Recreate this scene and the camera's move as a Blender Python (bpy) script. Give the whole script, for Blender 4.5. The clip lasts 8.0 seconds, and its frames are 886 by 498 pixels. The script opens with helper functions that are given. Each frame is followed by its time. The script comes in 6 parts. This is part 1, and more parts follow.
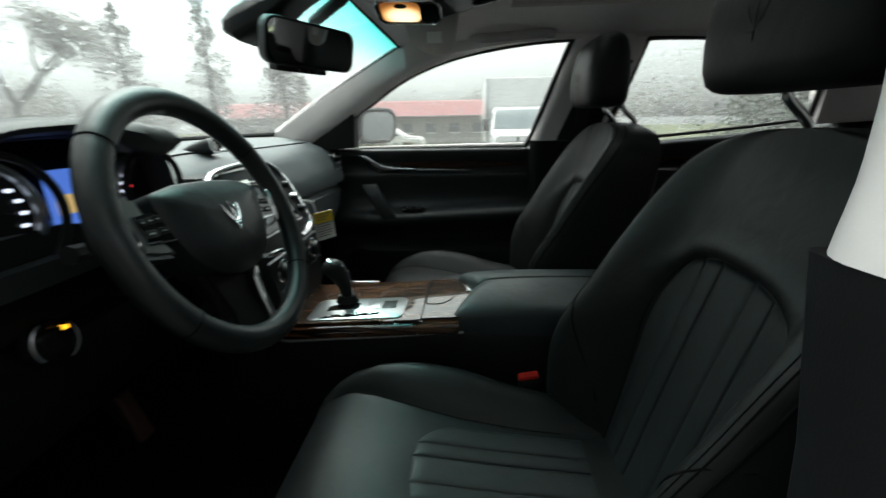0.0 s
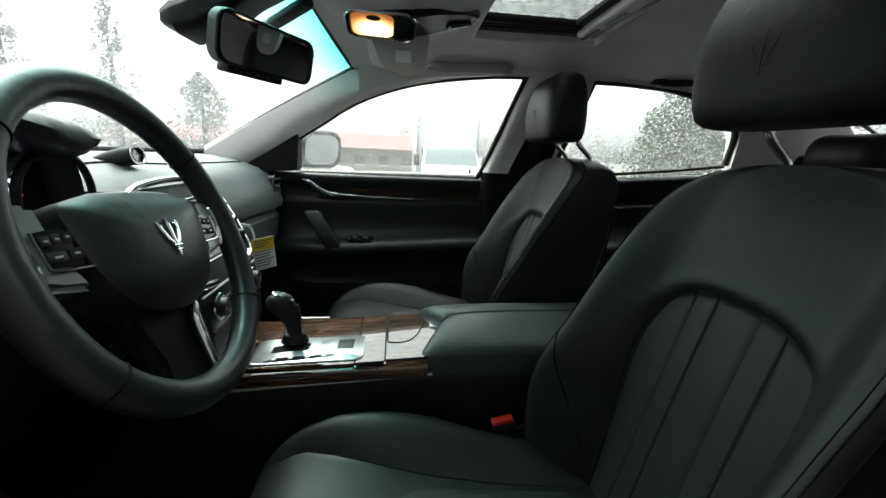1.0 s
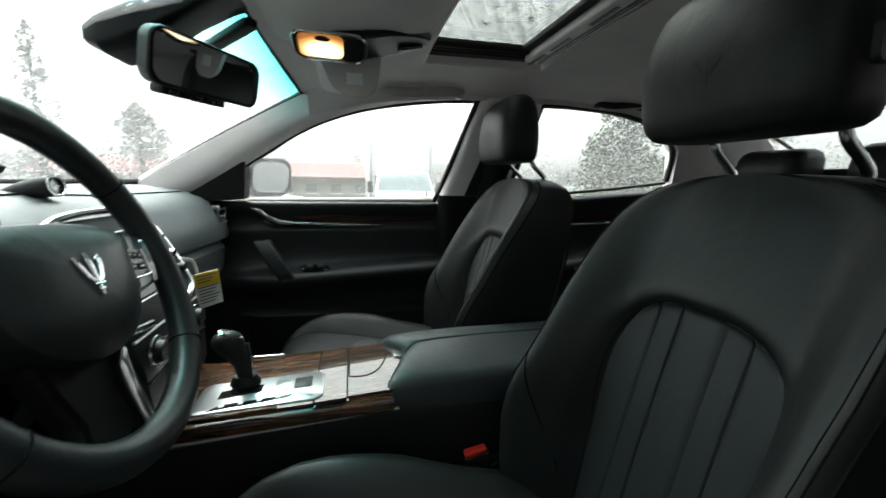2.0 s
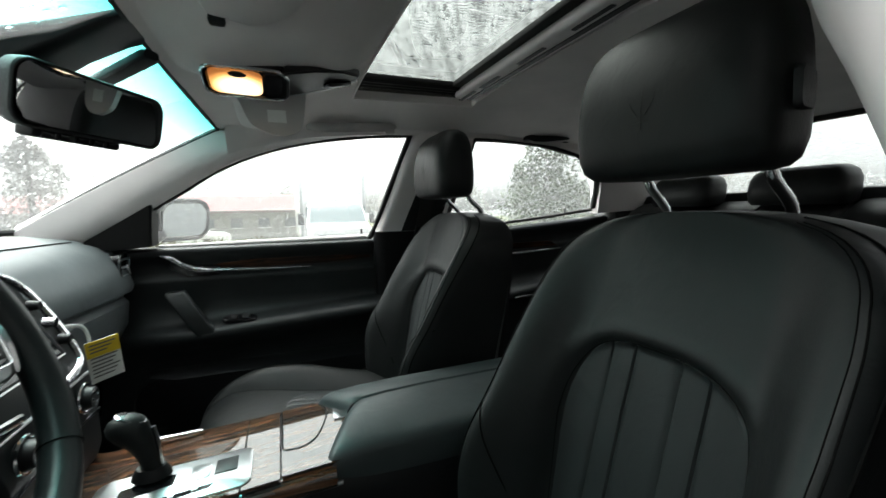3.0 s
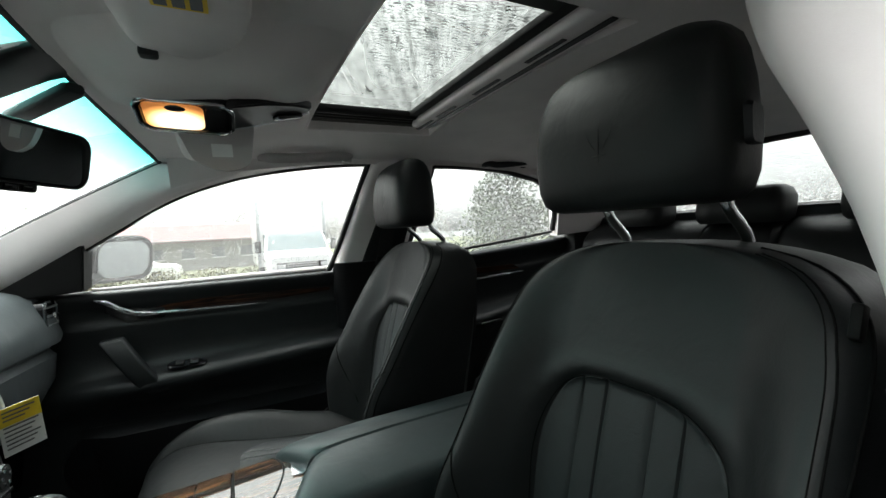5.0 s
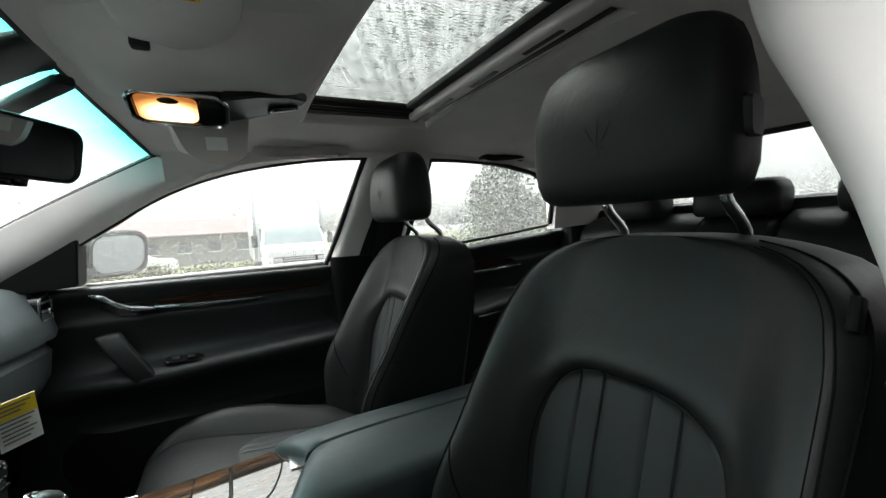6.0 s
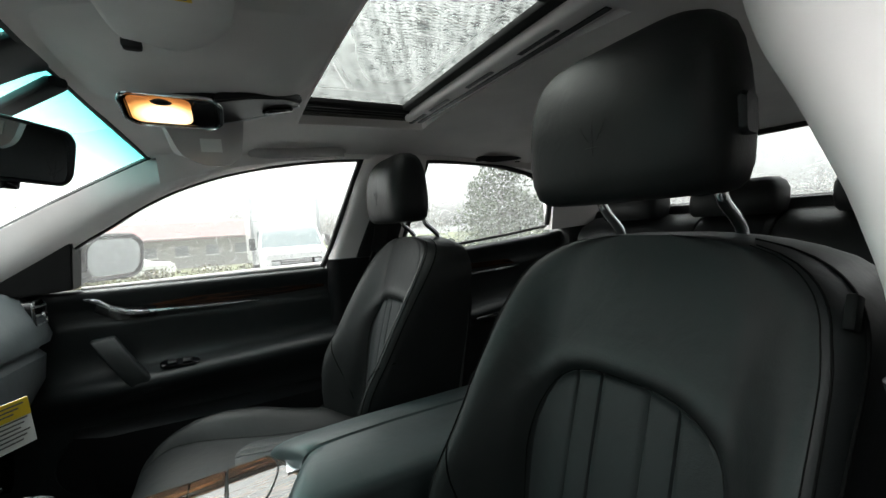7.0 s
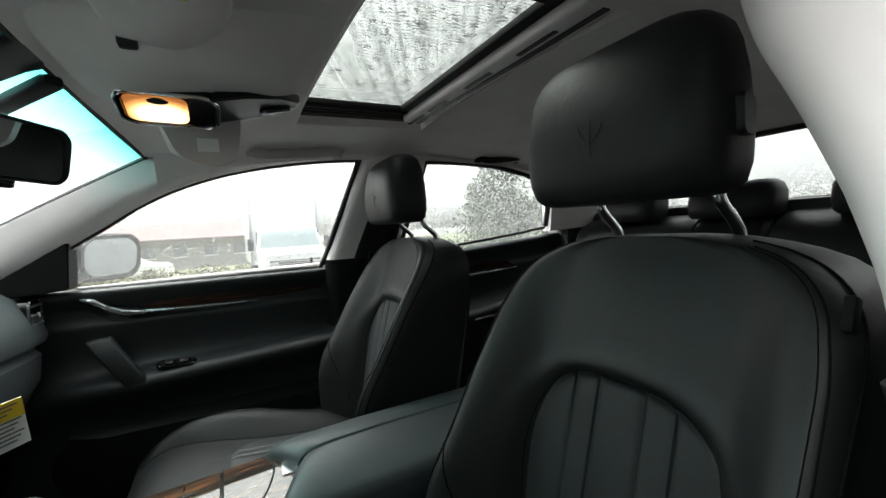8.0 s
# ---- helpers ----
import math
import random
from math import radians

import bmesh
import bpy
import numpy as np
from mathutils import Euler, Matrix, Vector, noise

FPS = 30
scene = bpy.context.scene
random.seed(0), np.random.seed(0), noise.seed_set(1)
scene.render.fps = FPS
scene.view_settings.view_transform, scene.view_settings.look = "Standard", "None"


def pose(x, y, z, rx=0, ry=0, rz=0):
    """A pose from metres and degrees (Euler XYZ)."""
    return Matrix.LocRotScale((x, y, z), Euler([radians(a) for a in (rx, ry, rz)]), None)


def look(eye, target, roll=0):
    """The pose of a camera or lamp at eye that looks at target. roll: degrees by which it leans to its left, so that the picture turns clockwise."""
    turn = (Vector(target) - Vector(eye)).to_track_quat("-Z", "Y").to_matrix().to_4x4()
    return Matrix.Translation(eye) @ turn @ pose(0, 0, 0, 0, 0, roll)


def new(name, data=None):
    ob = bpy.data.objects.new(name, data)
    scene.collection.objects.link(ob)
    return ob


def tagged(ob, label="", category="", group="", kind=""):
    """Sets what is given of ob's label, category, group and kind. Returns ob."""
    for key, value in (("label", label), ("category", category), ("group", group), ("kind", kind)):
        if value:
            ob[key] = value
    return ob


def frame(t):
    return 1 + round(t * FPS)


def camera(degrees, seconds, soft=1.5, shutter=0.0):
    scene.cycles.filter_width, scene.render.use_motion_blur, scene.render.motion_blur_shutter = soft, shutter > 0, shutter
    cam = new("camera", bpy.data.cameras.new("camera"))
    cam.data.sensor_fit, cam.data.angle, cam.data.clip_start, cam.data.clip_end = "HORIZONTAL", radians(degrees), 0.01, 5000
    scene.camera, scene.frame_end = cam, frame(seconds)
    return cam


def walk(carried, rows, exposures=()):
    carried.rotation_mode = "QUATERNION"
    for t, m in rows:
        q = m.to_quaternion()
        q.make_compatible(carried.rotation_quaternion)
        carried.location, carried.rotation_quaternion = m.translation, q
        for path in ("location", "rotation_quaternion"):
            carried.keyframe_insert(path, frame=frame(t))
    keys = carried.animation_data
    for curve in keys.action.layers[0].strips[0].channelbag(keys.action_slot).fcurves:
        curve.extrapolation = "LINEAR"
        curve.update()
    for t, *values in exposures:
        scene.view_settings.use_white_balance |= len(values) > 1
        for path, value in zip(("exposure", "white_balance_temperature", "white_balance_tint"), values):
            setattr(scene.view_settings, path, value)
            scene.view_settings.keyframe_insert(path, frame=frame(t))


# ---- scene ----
cam = camera(94.4, 8.0, shutter=0.5)
PATH = [
    (0, (-0.271, -0.888, 1.096), (-0.393, 1.014, 0.492), -0.9),
    (0.3, (-0.306, -0.858, 1.092), (-0.187, 1.072, 0.502), 0.8),
    (0.5, (-0.325, -0.84, 1.089), (-0.157, 1.093, 0.604), 1.8),
    (1, (-0.355, -0.817, 1.072), (-0.124, 1.119, 0.626), 2.6),
    (1.5, (-0.365, -0.805, 1.054), (-0.081, 1.142, 0.695), 3.3),
    (2, (-0.359, -0.789, 1.063), (0.078, 1.137, 0.743), 1.0),
    (3.5, (-0.347, -0.717, 1.097), (0.493, 1.093, 0.964), -1.5),
    (4, (-0.339, -0.71, 1.105), (0.566, 1.07, 0.992), -2.3),
    (4.5, (-0.338, -0.714, 1.107), (0.562, 1.07, 1.026), -3.0),
    (6, (-0.337, -0.71, 1.107), (0.575, 1.065, 0.985), -3.2),
    (6.5, (-0.335, -0.71, 1.106), (0.593, 1.057, 0.985), -3.0),
    (7, (-0.333, -0.709, 1.105), (0.588, 1.063, 0.992), -3.5),
    (7.5, (-0.329, -0.709, 1.105), (0.595, 1.062, 1.011), -3.5),
    (8, (-0.33, -0.708, 1.104), (0.596, 1.061, 0.997), -3.3),
]
EXPOSURE = [(0.0, 2.05, 6400, 0.0), (0.5, 2.50, 6400, 0.0), (1.2, 2.70, 6400, 1.0), (3.5, 2.85, 6450, 4.0), (8.0, 2.85, 6500, 5.0)]
walk(cam, [(t, look(eye, target, roll)) for t, eye, target, roll in PATH], EXPOSURE)

# the camera's path is keyed above; world and light follow
world = bpy.data.worlds.new("overcast")
scene.world = world
world.use_nodes = True
wn = world.node_tree
sky = wn.nodes.new("ShaderNodeTexSky")
sky.sky_type, sky.sun_disc = "NISHITA", False
sky.sun_elevation, sky.sun_rotation = radians(60), radians(-26.6)
sky.air_density, sky.dust_density = 1.0, 4.0
grey = wn.nodes.new("ShaderNodeHueSaturation")
grey.inputs["Saturation"].default_value = 0.04
wn.links.new(sky.outputs[0], grey.inputs["Color"])
# an overcast dome: three times brighter overhead than at the horizon
dome, dome_z = wn.nodes.new("ShaderNodeTexCoord"), wn.nodes.new("ShaderNodeSeparateXYZ")
rise, shade = wn.nodes.new("ShaderNodeMapRange"), wn.nodes.new("ShaderNodeVectorMath")
wn.links.new(dome.outputs["Generated"], dome_z.inputs[0])
wn.links.new(dome_z.outputs[2], rise.inputs[0])
rise.inputs[3].default_value, rise.inputs[4].default_value = 0.60, 1.80
shade.operation = "SCALE"
wn.links.new(grey.outputs[0], shade.inputs[0])
wn.links.new(rise.outputs[0], shade.inputs["Scale"])
wn.links.new(shade.outputs[0], wn.nodes["Background"].inputs[0])
wn.nodes["Background"].inputs[1].default_value = 0.15
sun = new("sun", bpy.data.lights.new("sun", "SUN"))
sun.data.energy, sun.data.angle, sun.data.color = 0.5, radians(60), (1.0, 0.985, 0.96)
sun.matrix_world = look((-3, 6, 12.6), (0, 0, 1))


# ---- materials ----
def mat(name, color, rough=0.5, metal=0.0, bump=0.0, scale=200.0, var=0.15, var_scale=9.0, coat=0.0, spec=0.5, kind="noise"):
    m = bpy.data.materials.new(name)
    m.use_nodes = True
    nt = m.node_tree
    b = nt.nodes["Principled BSDF"]
    b.inputs["Roughness"].default_value, b.inputs["Metallic"].default_value = rough, metal
    b.inputs["Specular IOR Level"].default_value = spec
    if coat:
        b.inputs["Coat Weight"].default_value, b.inputs["Coat Roughness"].default_value = coat, 0.04
    tc = nt.nodes.new("ShaderNodeTexCoord")
    n = nt.nodes.new("ShaderNodeTexNoise")
    n.inputs["Scale"].default_value, n.inputs["Detail"].default_value = var_scale, 5
    nt.links.new(tc.outputs["Object"], n.inputs["Vector"])
    ramp = nt.nodes.new("ShaderNodeMapRange")
    ramp.inputs[1].default_value, ramp.inputs[2].default_value = 0.3, 0.7
    ramp.inputs[3].default_value, ramp.inputs[4].default_value = 1 - var, 1 + var
    nt.links.new(n.outputs["Fac"], ramp.inputs[0])
    mul = nt.nodes.new("ShaderNodeVectorMath")
    mul.operation = "SCALE"
    mul.inputs[0].default_value = color[:3]
    nt.links.new(ramp.outputs[0], mul.inputs["Scale"])
    nt.links.new(mul.outputs[0], b.inputs["Base Color"])
    r2 = nt.nodes.new("ShaderNodeMapRange")
    r2.inputs[3].default_value, r2.inputs[4].default_value = max(0.02, rough * 0.85), min(1, rough * 1.15)
    nt.links.new(n.outputs["Fac"], r2.inputs[0])
    nt.links.new(r2.outputs[0], b.inputs["Roughness"])
    if bump:
        if kind == "voronoi":
            t = nt.nodes.new("ShaderNodeTexVoronoi")
            t.feature = "SMOOTH_F1"
            out = t.outputs["Distance"]
        else:
            t = nt.nodes.new("ShaderNodeTexNoise")
            t.inputs["Detail"].default_value = 4
            out = t.outputs["Fac"]
        t.inputs["Scale"].default_value = scale
        nt.links.new(tc.outputs["Object"], t.inputs["Vector"])
        bp = nt.nodes.new("ShaderNodeBump")
        bp.inputs["Strength"].default_value, bp.inputs["Distance"].default_value = bump, 0.001
        nt.links.new(out, bp.inputs["Height"])
        nt.links.new(bp.outputs[0], b.inputs["Normal"])
        if kind == "voronoi":
            wr = nt.nodes.new("ShaderNodeTexNoise")
            wr.inputs["Scale"].default_value, wr.inputs["Detail"].default_value, wr.inputs["Distortion"].default_value = 22, 3, 0.6
            nt.links.new(tc.outputs["Object"], wr.inputs["Vector"])
            b2 = nt.nodes.new("ShaderNodeBump")
            b2.inputs["Strength"].default_value, b2.inputs["Distance"].default_value = 0.22, 0.006
            nt.links.new(wr.outputs["Fac"], b2.inputs["Height"])
            nt.links.new(b2.outputs[0], bp.inputs["Normal"])
    return m


def glow(name, color, strength):
    m = bpy.data.materials.new(name)
    m.use_nodes = True
    b = m.node_tree.nodes["Principled BSDF"]
    b.inputs["Base Color"].default_value = (*color, 1)
    b.inputs["Emission Color"].default_value = (*color, 1)
    b.inputs["Emission Strength"].default_value = strength
    return m


def pane_mat(name, tint, rough=0.0, mist=0.0):
    """Thin glass: clear straight through, with gloss towards its edges and a little mist on it."""
    m = bpy.data.materials.new(name)
    m.use_nodes = True
    nt = m.node_tree
    nt.nodes.remove(nt.nodes["Principled BSDF"])
    tr = nt.nodes.new("ShaderNodeBsdfTransparent")
    tr.inputs[0].default_value = (*tint, 1)
    gl = nt.nodes.new("ShaderNodeBsdfGlossy")
    gl.inputs["Roughness"].default_value = rough
    lw = nt.nodes.new("ShaderNodeLayerWeight")
    pw = nt.nodes.new("ShaderNodeMath")
    pw.operation, pw.inputs[1].default_value = "POWER", 4.0
    nt.links.new(lw.outputs["Facing"], pw.inputs[0])
    fr = nt.nodes.new("ShaderNodeMath")
    fr.operation, fr.inputs[1].default_value, fr.inputs[2].default_value = "MULTIPLY_ADD", 0.55, 0.04
    nt.links.new(pw.outputs[0], fr.inputs[0])
    mx = nt.nodes.new("ShaderNodeMixShader")
    nt.links.new(fr.outputs[0], mx.inputs[0])
    if mist:
        hz = nt.nodes.new("ShaderNodeBsdfTranslucent")
        hz.inputs[0].default_value = (0.9, 0.9, 0.9, 1)
        m2 = nt.nodes.new("ShaderNodeMixShader")
        m2.inputs[0].default_value = mist
        nt.links.new(tr.outputs[0], m2.inputs[1])
        nt.links.new(hz.outputs[0], m2.inputs[2])
        nt.links.new(m2.outputs[0], mx.inputs[1])
    else:
        nt.links.new(tr.outputs[0], mx.inputs[1])
    nt.links.new(gl.outputs[0], mx.inputs[2])
    nt.links.new(mx.outputs[0], nt.nodes["Material Output"].inputs[0])
    return m


def wet_glass(name, tint):
    """Roof glass under running rain: clear; the dark refraction of its threads and streaks, along and across, is put
    into the tint.
    """
    m = pane_mat(name, tint)
    nt = m.node_tree
    tc = nt.nodes.new("ShaderNodeTexCoord")
    turn = nt.nodes.new("ShaderNodeMapping")
    turn.inputs["Rotation"].default_value = (0, 0, radians(26))
    nt.links.new(tc.outputs["Object"], turn.inputs[0])
    total = None
    for scale, size, lo, hi, dark, warp in (((24, 58, 1), 1.0, 0.002, 0.026, 0.76, 1.6), ((46, 105, 1), 1.0, 0.002, 0.028, 0.62, 1.5), ((30, 0.8, 1), 1.0, 0.0, 0.09, 0.15, 0.05), ((130, 3, 1), 1.0, 0.0, 0.06, 0.10, 0.1)):
        mp = nt.nodes.new("ShaderNodeMapping")
        mp.inputs["Scale"].default_value = scale
        nt.links.new(turn.outputs[0] if scale[0] > scale[1] else tc.outputs["Object"], mp.inputs[0])
        n = nt.nodes.new("ShaderNodeTexNoise")
        n.inputs["Scale"].default_value, n.inputs["Detail"].default_value, n.inputs["Distortion"].default_value = size, 0.3, warp
        nt.links.new(mp.outputs[0], n.inputs["Vector"])
        off = nt.nodes.new("ShaderNodeMath")
        off.operation, off.inputs[1].default_value = "SUBTRACT", 0.5
        nt.links.new(n.outputs["Fac"], off.inputs[0])
        ab = nt.nodes.new("ShaderNodeMath")
        ab.operation = "ABSOLUTE"
        nt.links.new(off.outputs[0], ab.inputs[0])
        mr = nt.nodes.new("ShaderNodeMapRange")
        mr.inputs[1].default_value, mr.inputs[2].default_value, mr.inputs[3].default_value, mr.inputs[4].default_value = lo, hi, 1 - dark, 1.0
        nt.links.new(ab.outputs[0], mr.inputs[0])
        if total is None:
            total = mr.outputs[0]
        else:
            mu = nt.nodes.new("ShaderNodeMath")
            mu.operation = "MULTIPLY"
            nt.links.new(total, mu.inputs[0])
            nt.links.new(mr.outputs[0], mu.inputs[1])
            total = mu.outputs[0]
    sc = nt.nodes.new("ShaderNodeVectorMath")
    sc.operation = "SCALE"
    sc.inputs[0].default_value = tint
    nt.links.new(total, sc.inputs["Scale"])
    nt.links.new(sc.outputs[0], nt.nodes["Transparent BSDF"].inputs[0])
    return m


def water_mat(name):
    m = bpy.data.materials.new(name)
    m.use_nodes = True
    b = m.node_tree.nodes["Principled BSDF"]
    b.inputs["Transmission Weight"].default_value = 1.0
    b.inputs["Roughness"].default_value = 0.0
    b.inputs["IOR"].default_value = 1.33
    b.inputs["Base Color"].default_value = (0.96, 0.98, 0.98, 1)
    return m


def wood_mat(name, coat=1.0, ior=1.8, coat_rough=0.02, light=(0.20, 0.074, 0.028)):
    m = bpy.data.materials.new(name)
    m.use_nodes = True
    nt = m.node_tree
    b = nt.nodes["Principled BSDF"]
    tc = nt.nodes.new("ShaderNodeTexCoord")
    mp = nt.nodes.new("ShaderNodeMapping")
    mp.inputs["Scale"].default_value = (4, 60, 60)
    nt.links.new(tc.outputs["Object"], mp.inputs[0])
    n = nt.nodes.new("ShaderNodeTexNoise")
    n.inputs["Scale"].default_value, n.inputs["Detail"].default_value, n.inputs["Distortion"].default_value = 1.6, 8, 1.2
    nt.links.new(mp.outputs[0], n.inputs["Vector"])
    cr = nt.nodes.new("ShaderNodeValToRGB")
    cr.color_ramp.elements[0].position, cr.color_ramp.elements[0].color = 0.44, (0.006, 0.0021, 0.0009, 1)
    cr.color_ramp.elements[1].position, cr.color_ramp.elements[1].color = 0.74, (*light, 1)
    nt.links.new(n.outputs["Fac"], cr.inputs[0])
    nt.links.new(cr.outputs[0], b.inputs["Base Color"])
    b.inputs["Roughness"].default_value = 0.5
    b.inputs["Specular IOR Level"].default_value = 0.05
    b.inputs["Coat Weight"].default_value, b.inputs["Coat Roughness"].default_value = coat, coat_rough
    b.inputs["Coat IOR"].default_value = ior
    return m


LEATHER = mat("black_leather", (0.0090, 0.0102, 0.0105), 0.48, spec=0.31, bump=0.10, scale=520, kind="voronoi", var=0.2)
LEATHER_FINE = mat("perforated_leather", (0.0140, 0.0164, 0.0172), 0.52, spec=0.36, bump=0.16, scale=700, kind="voronoi", var=0.15)
STITCH = mat("dark_stitching", (0.004, 0.004, 0.004), 0.8, spec=0.08)
BLACK = mat("matt_black", (0.004, 0.004, 0.0042), 0.6, spec=0.15, bump=0.2, scale=500)
# paler copy of the seat leather, with the light on the armrest added in
ARM_LIT = mat("armrest_leather_lit", (0.0345, 0.0410, 0.0430), 0.45, spec=0.34, bump=0.10, scale=520, kind="voronoi", var=0.15)
RIM_LEATHER = mat("polished_rim_leather", (0.012, 0.0145, 0.0155), 0.38, spec=0.42, bump=0.08, scale=520, kind="voronoi", var=0.15)
FLAP_GREY = mat("grey_flap_plastic", (0.48, 0.46, 0.45), 0.7, bump=0.1, scale=900, var=0.06)
HANDLE = mat("grey_handle_plastic", (0.42, 0.40, 0.39), 0.6, bump=0.1, scale=800)
SPOKE = mat("satin_black_spoke", (0.26, 0.28, 0.285), 0.33, metal=0.85, bump=0.05, scale=700, var=0.1)
# black leather paled: windscreen light and sheen on the dash are in this colour
DASH_LIT = mat("dash_leather_lit", (0.104, 0.119, 0.125), 0.45, spec=0.45, bump=0.14, scale=600, kind="voronoi", var=0.15)
PLASTIC = mat("black_plastic", (0.008, 0.008, 0.009), 0.45, spec=0.3, bump=0.2, scale=600)
SOFT = mat("soft_black_trim", (0.0150, 0.0172, 0.0184), 0.47, spec=0.36, bump=0.3, scale=500, kind="voronoi")
GLOSS = mat("gloss_black", (0.006, 0.006, 0.007), 0.12, var=0.05)
RUBBER = mat("black_rubber", (0.01, 0.01, 0.01), 0.7, bump=0.2, scale=300)
CARPET = mat("black_carpet", (0.006, 0.006, 0.006), 0.95, spec=0.05, bump=1.0, scale=900)
FABRIC = mat("grey_headliner", (0.68, 0.645, 0.63), 0.95, bump=0.35, scale=1300, var=0.06)
TRIM = mat("grey_pillar_trim", (0.74, 0.70, 0.69), 0.8, bump=0.12, scale=1100, var=0.05)
CHROME = mat("chrome", (0.75, 0.76, 0.78), 0.12, metal=1.0, var=0.03)
SATIN = mat("satin_aluminium", (0.50, 0.51, 0.52), 0.30, metal=1.0, bump=0.15, scale=900, var=0.05)
WOOD = wood_mat("lacquered_wood")
DOOR_WOOD = wood_mat("satin_dark_wood", 0.35, 1.45, 0.25, (0.085, 0.029, 0.011))
GLASS = pane_mat("window_glass", (0.46, 0.475, 0.468), mist=0.028)
SCREEN_GLASS = pane_mat("windscreen_glass", (0.46, 0.48, 0.472), mist=0.040)
ROOF_GLASS = wet_glass("roof_glass", (0.45, 0.46, 0.45))
nt = SCREEN_GLASS.node_tree
tall, band = nt.nodes.new("ShaderNodeAttribute"), nt.nodes.new("ShaderNodeValToRGB")
tall.attribute_name = "height"
nt.links.new(tall.outputs["Fac"], band.inputs[0])
band.color_ramp.elements[0].position, band.color_ramp.elements[0].color = 0.70, (0.46, 0.48, 0.472, 1)
band.color_ramp.elements[1].position, band.color_ramp.elements[1].color = 1.0, (0.028, 0.36, 0.335, 1)
for at, tint in ((0.82, (0.33, 0.47, 0.458, 1)), (0.91, (0.14, 0.43, 0.405, 1))):
    band.color_ramp.elements.new(at).color = tint
nt.links.new(band.outputs[0], nt.nodes["Transparent BSDF"].inputs[0])
WATER = water_mat("rain_water")
MIRROR = mat("mirror_glass", (0.55, 0.57, 0.58), 0.02, metal=1.0, var=0.0)
LAMP = glow("amber_lens", (1.0, 0.42, 0.12), 0.36)
nt = LAMP.node_tree
tc, off, far, cr = (nt.nodes.new("ShaderNode" + k) for k in ("TexCoord", "Mapping", "VectorMath", "ValToRGB"))
off.inputs["Location"].default_value, off.inputs["Scale"].default_value = (-0.56, -0.66, 0), (1.0, 1.0, 0)
far.operation = "LENGTH"
nt.links.new(tc.outputs["Generated"], off.inputs[0])
nt.links.new(off.outputs[0], far.inputs[0])
nt.links.new(far.outputs["Value"], cr.inputs[0])
cr.color_ramp.elements[0].position, cr.color_ramp.elements[0].color = 0.28, (1.0, 0.84, 0.60, 1)
cr.color_ramp.elements[1].position, cr.color_ramp.elements[1].color = 0.68, (0.13, 0.04, 0.01, 1)
for at, tone in ((0.42, (0.95, 0.60, 0.30, 1)), (0.54, (0.52, 0.22, 0.06, 1))):
    cr.color_ramp.elements.new(at).color = tone
nt.links.new(cr.outputs[0], nt.nodes["Principled BSDF"].inputs["Emission Color"])
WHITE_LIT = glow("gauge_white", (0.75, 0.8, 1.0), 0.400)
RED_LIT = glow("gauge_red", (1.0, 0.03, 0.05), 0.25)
AMBER_LIT = glow("switch_amber", (1.0, 0.45, 0.02), 0.480)
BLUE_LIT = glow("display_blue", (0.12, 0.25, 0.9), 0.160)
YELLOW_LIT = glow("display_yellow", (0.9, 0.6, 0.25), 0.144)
SCREEN_LIT = glow("screen_pale", (0.75, 0.78, 0.72), 0.112)
RED = mat("red_plastic", (0.55, 0.02, 0.015), 0.35)
YELLOW = mat("yellow_print", (0.75, 0.52, 0.02), 0.6)
PAPER = mat("white_card", (0.75, 0.76, 0.74), 0.6)
INK = mat("grey_print", (0.12, 0.12, 0.12), 0.7)
WHITE_PAINT = mat("white_vehicle_paint", (0.8, 0.8, 0.79), 0.3, coat=0.5, var=0.04)
# pedal rubber browned: the dim reddish light on the pad is put into it
PEDAL = mat("warm_lit_pedal_rubber", (0.05, 0.02, 0.014), 0.7)


# ---- mesh helpers ----
def mesh_ob(name, bm, material, smooth=True):
    bmesh.ops.recalc_face_normals(bm, faces=bm.faces)
    me = bpy.data.meshes.new(name)
    bm.to_mesh(me)
    bm.free()
    me.materials.append(material)
    if smooth:
        me.shade_smooth()
        me.set_sharp_from_angle(angle=radians(38))
    return new(name, me)


def part(name, bm, material, parent=None, label="", smooth=True):
    ob = mesh_ob(name, bm, material, smooth)
    if parent is not None:
        ob.parent = parent
        ob.matrix_parent_inverse = parent.matrix_world.inverted()
    if label:
        tagged(ob, label)
    return ob


def thing(name, label, category, at=(0, 0, 0), group="", kind=""):
    e = new(name)
    e.location = at
    bpy.context.view_layer.update()
    return tagged(e, label, category, group, kind)


def box(a, b, bevel=0.0, seg=2):
    bm = bmesh.new()
    bmesh.ops.create_cube(bm, size=1)
    for v in bm.verts:
        v.co = Vector([(a[i] + b[i]) / 2 + v.co[i] * (b[i] - a[i]) for i in range(3)])
    if bevel:
        bmesh.ops.bevel(bm, geom=bm.edges[:], offset=bevel, segments=seg, affect="EDGES", profile=0.5)
    return bm


def add(bm, other, m=None):
    """Joins another bmesh into bm."""
    me = bpy.data.meshes.new("tmp")
    other.to_mesh(me)
    other.free()
    if m is not None:
        me.transform(m)
    bm.from_mesh(me)
    bpy.data.meshes.remove(me)
    return bm


def move(bm, m):
    bm.transform(m)
    return bm


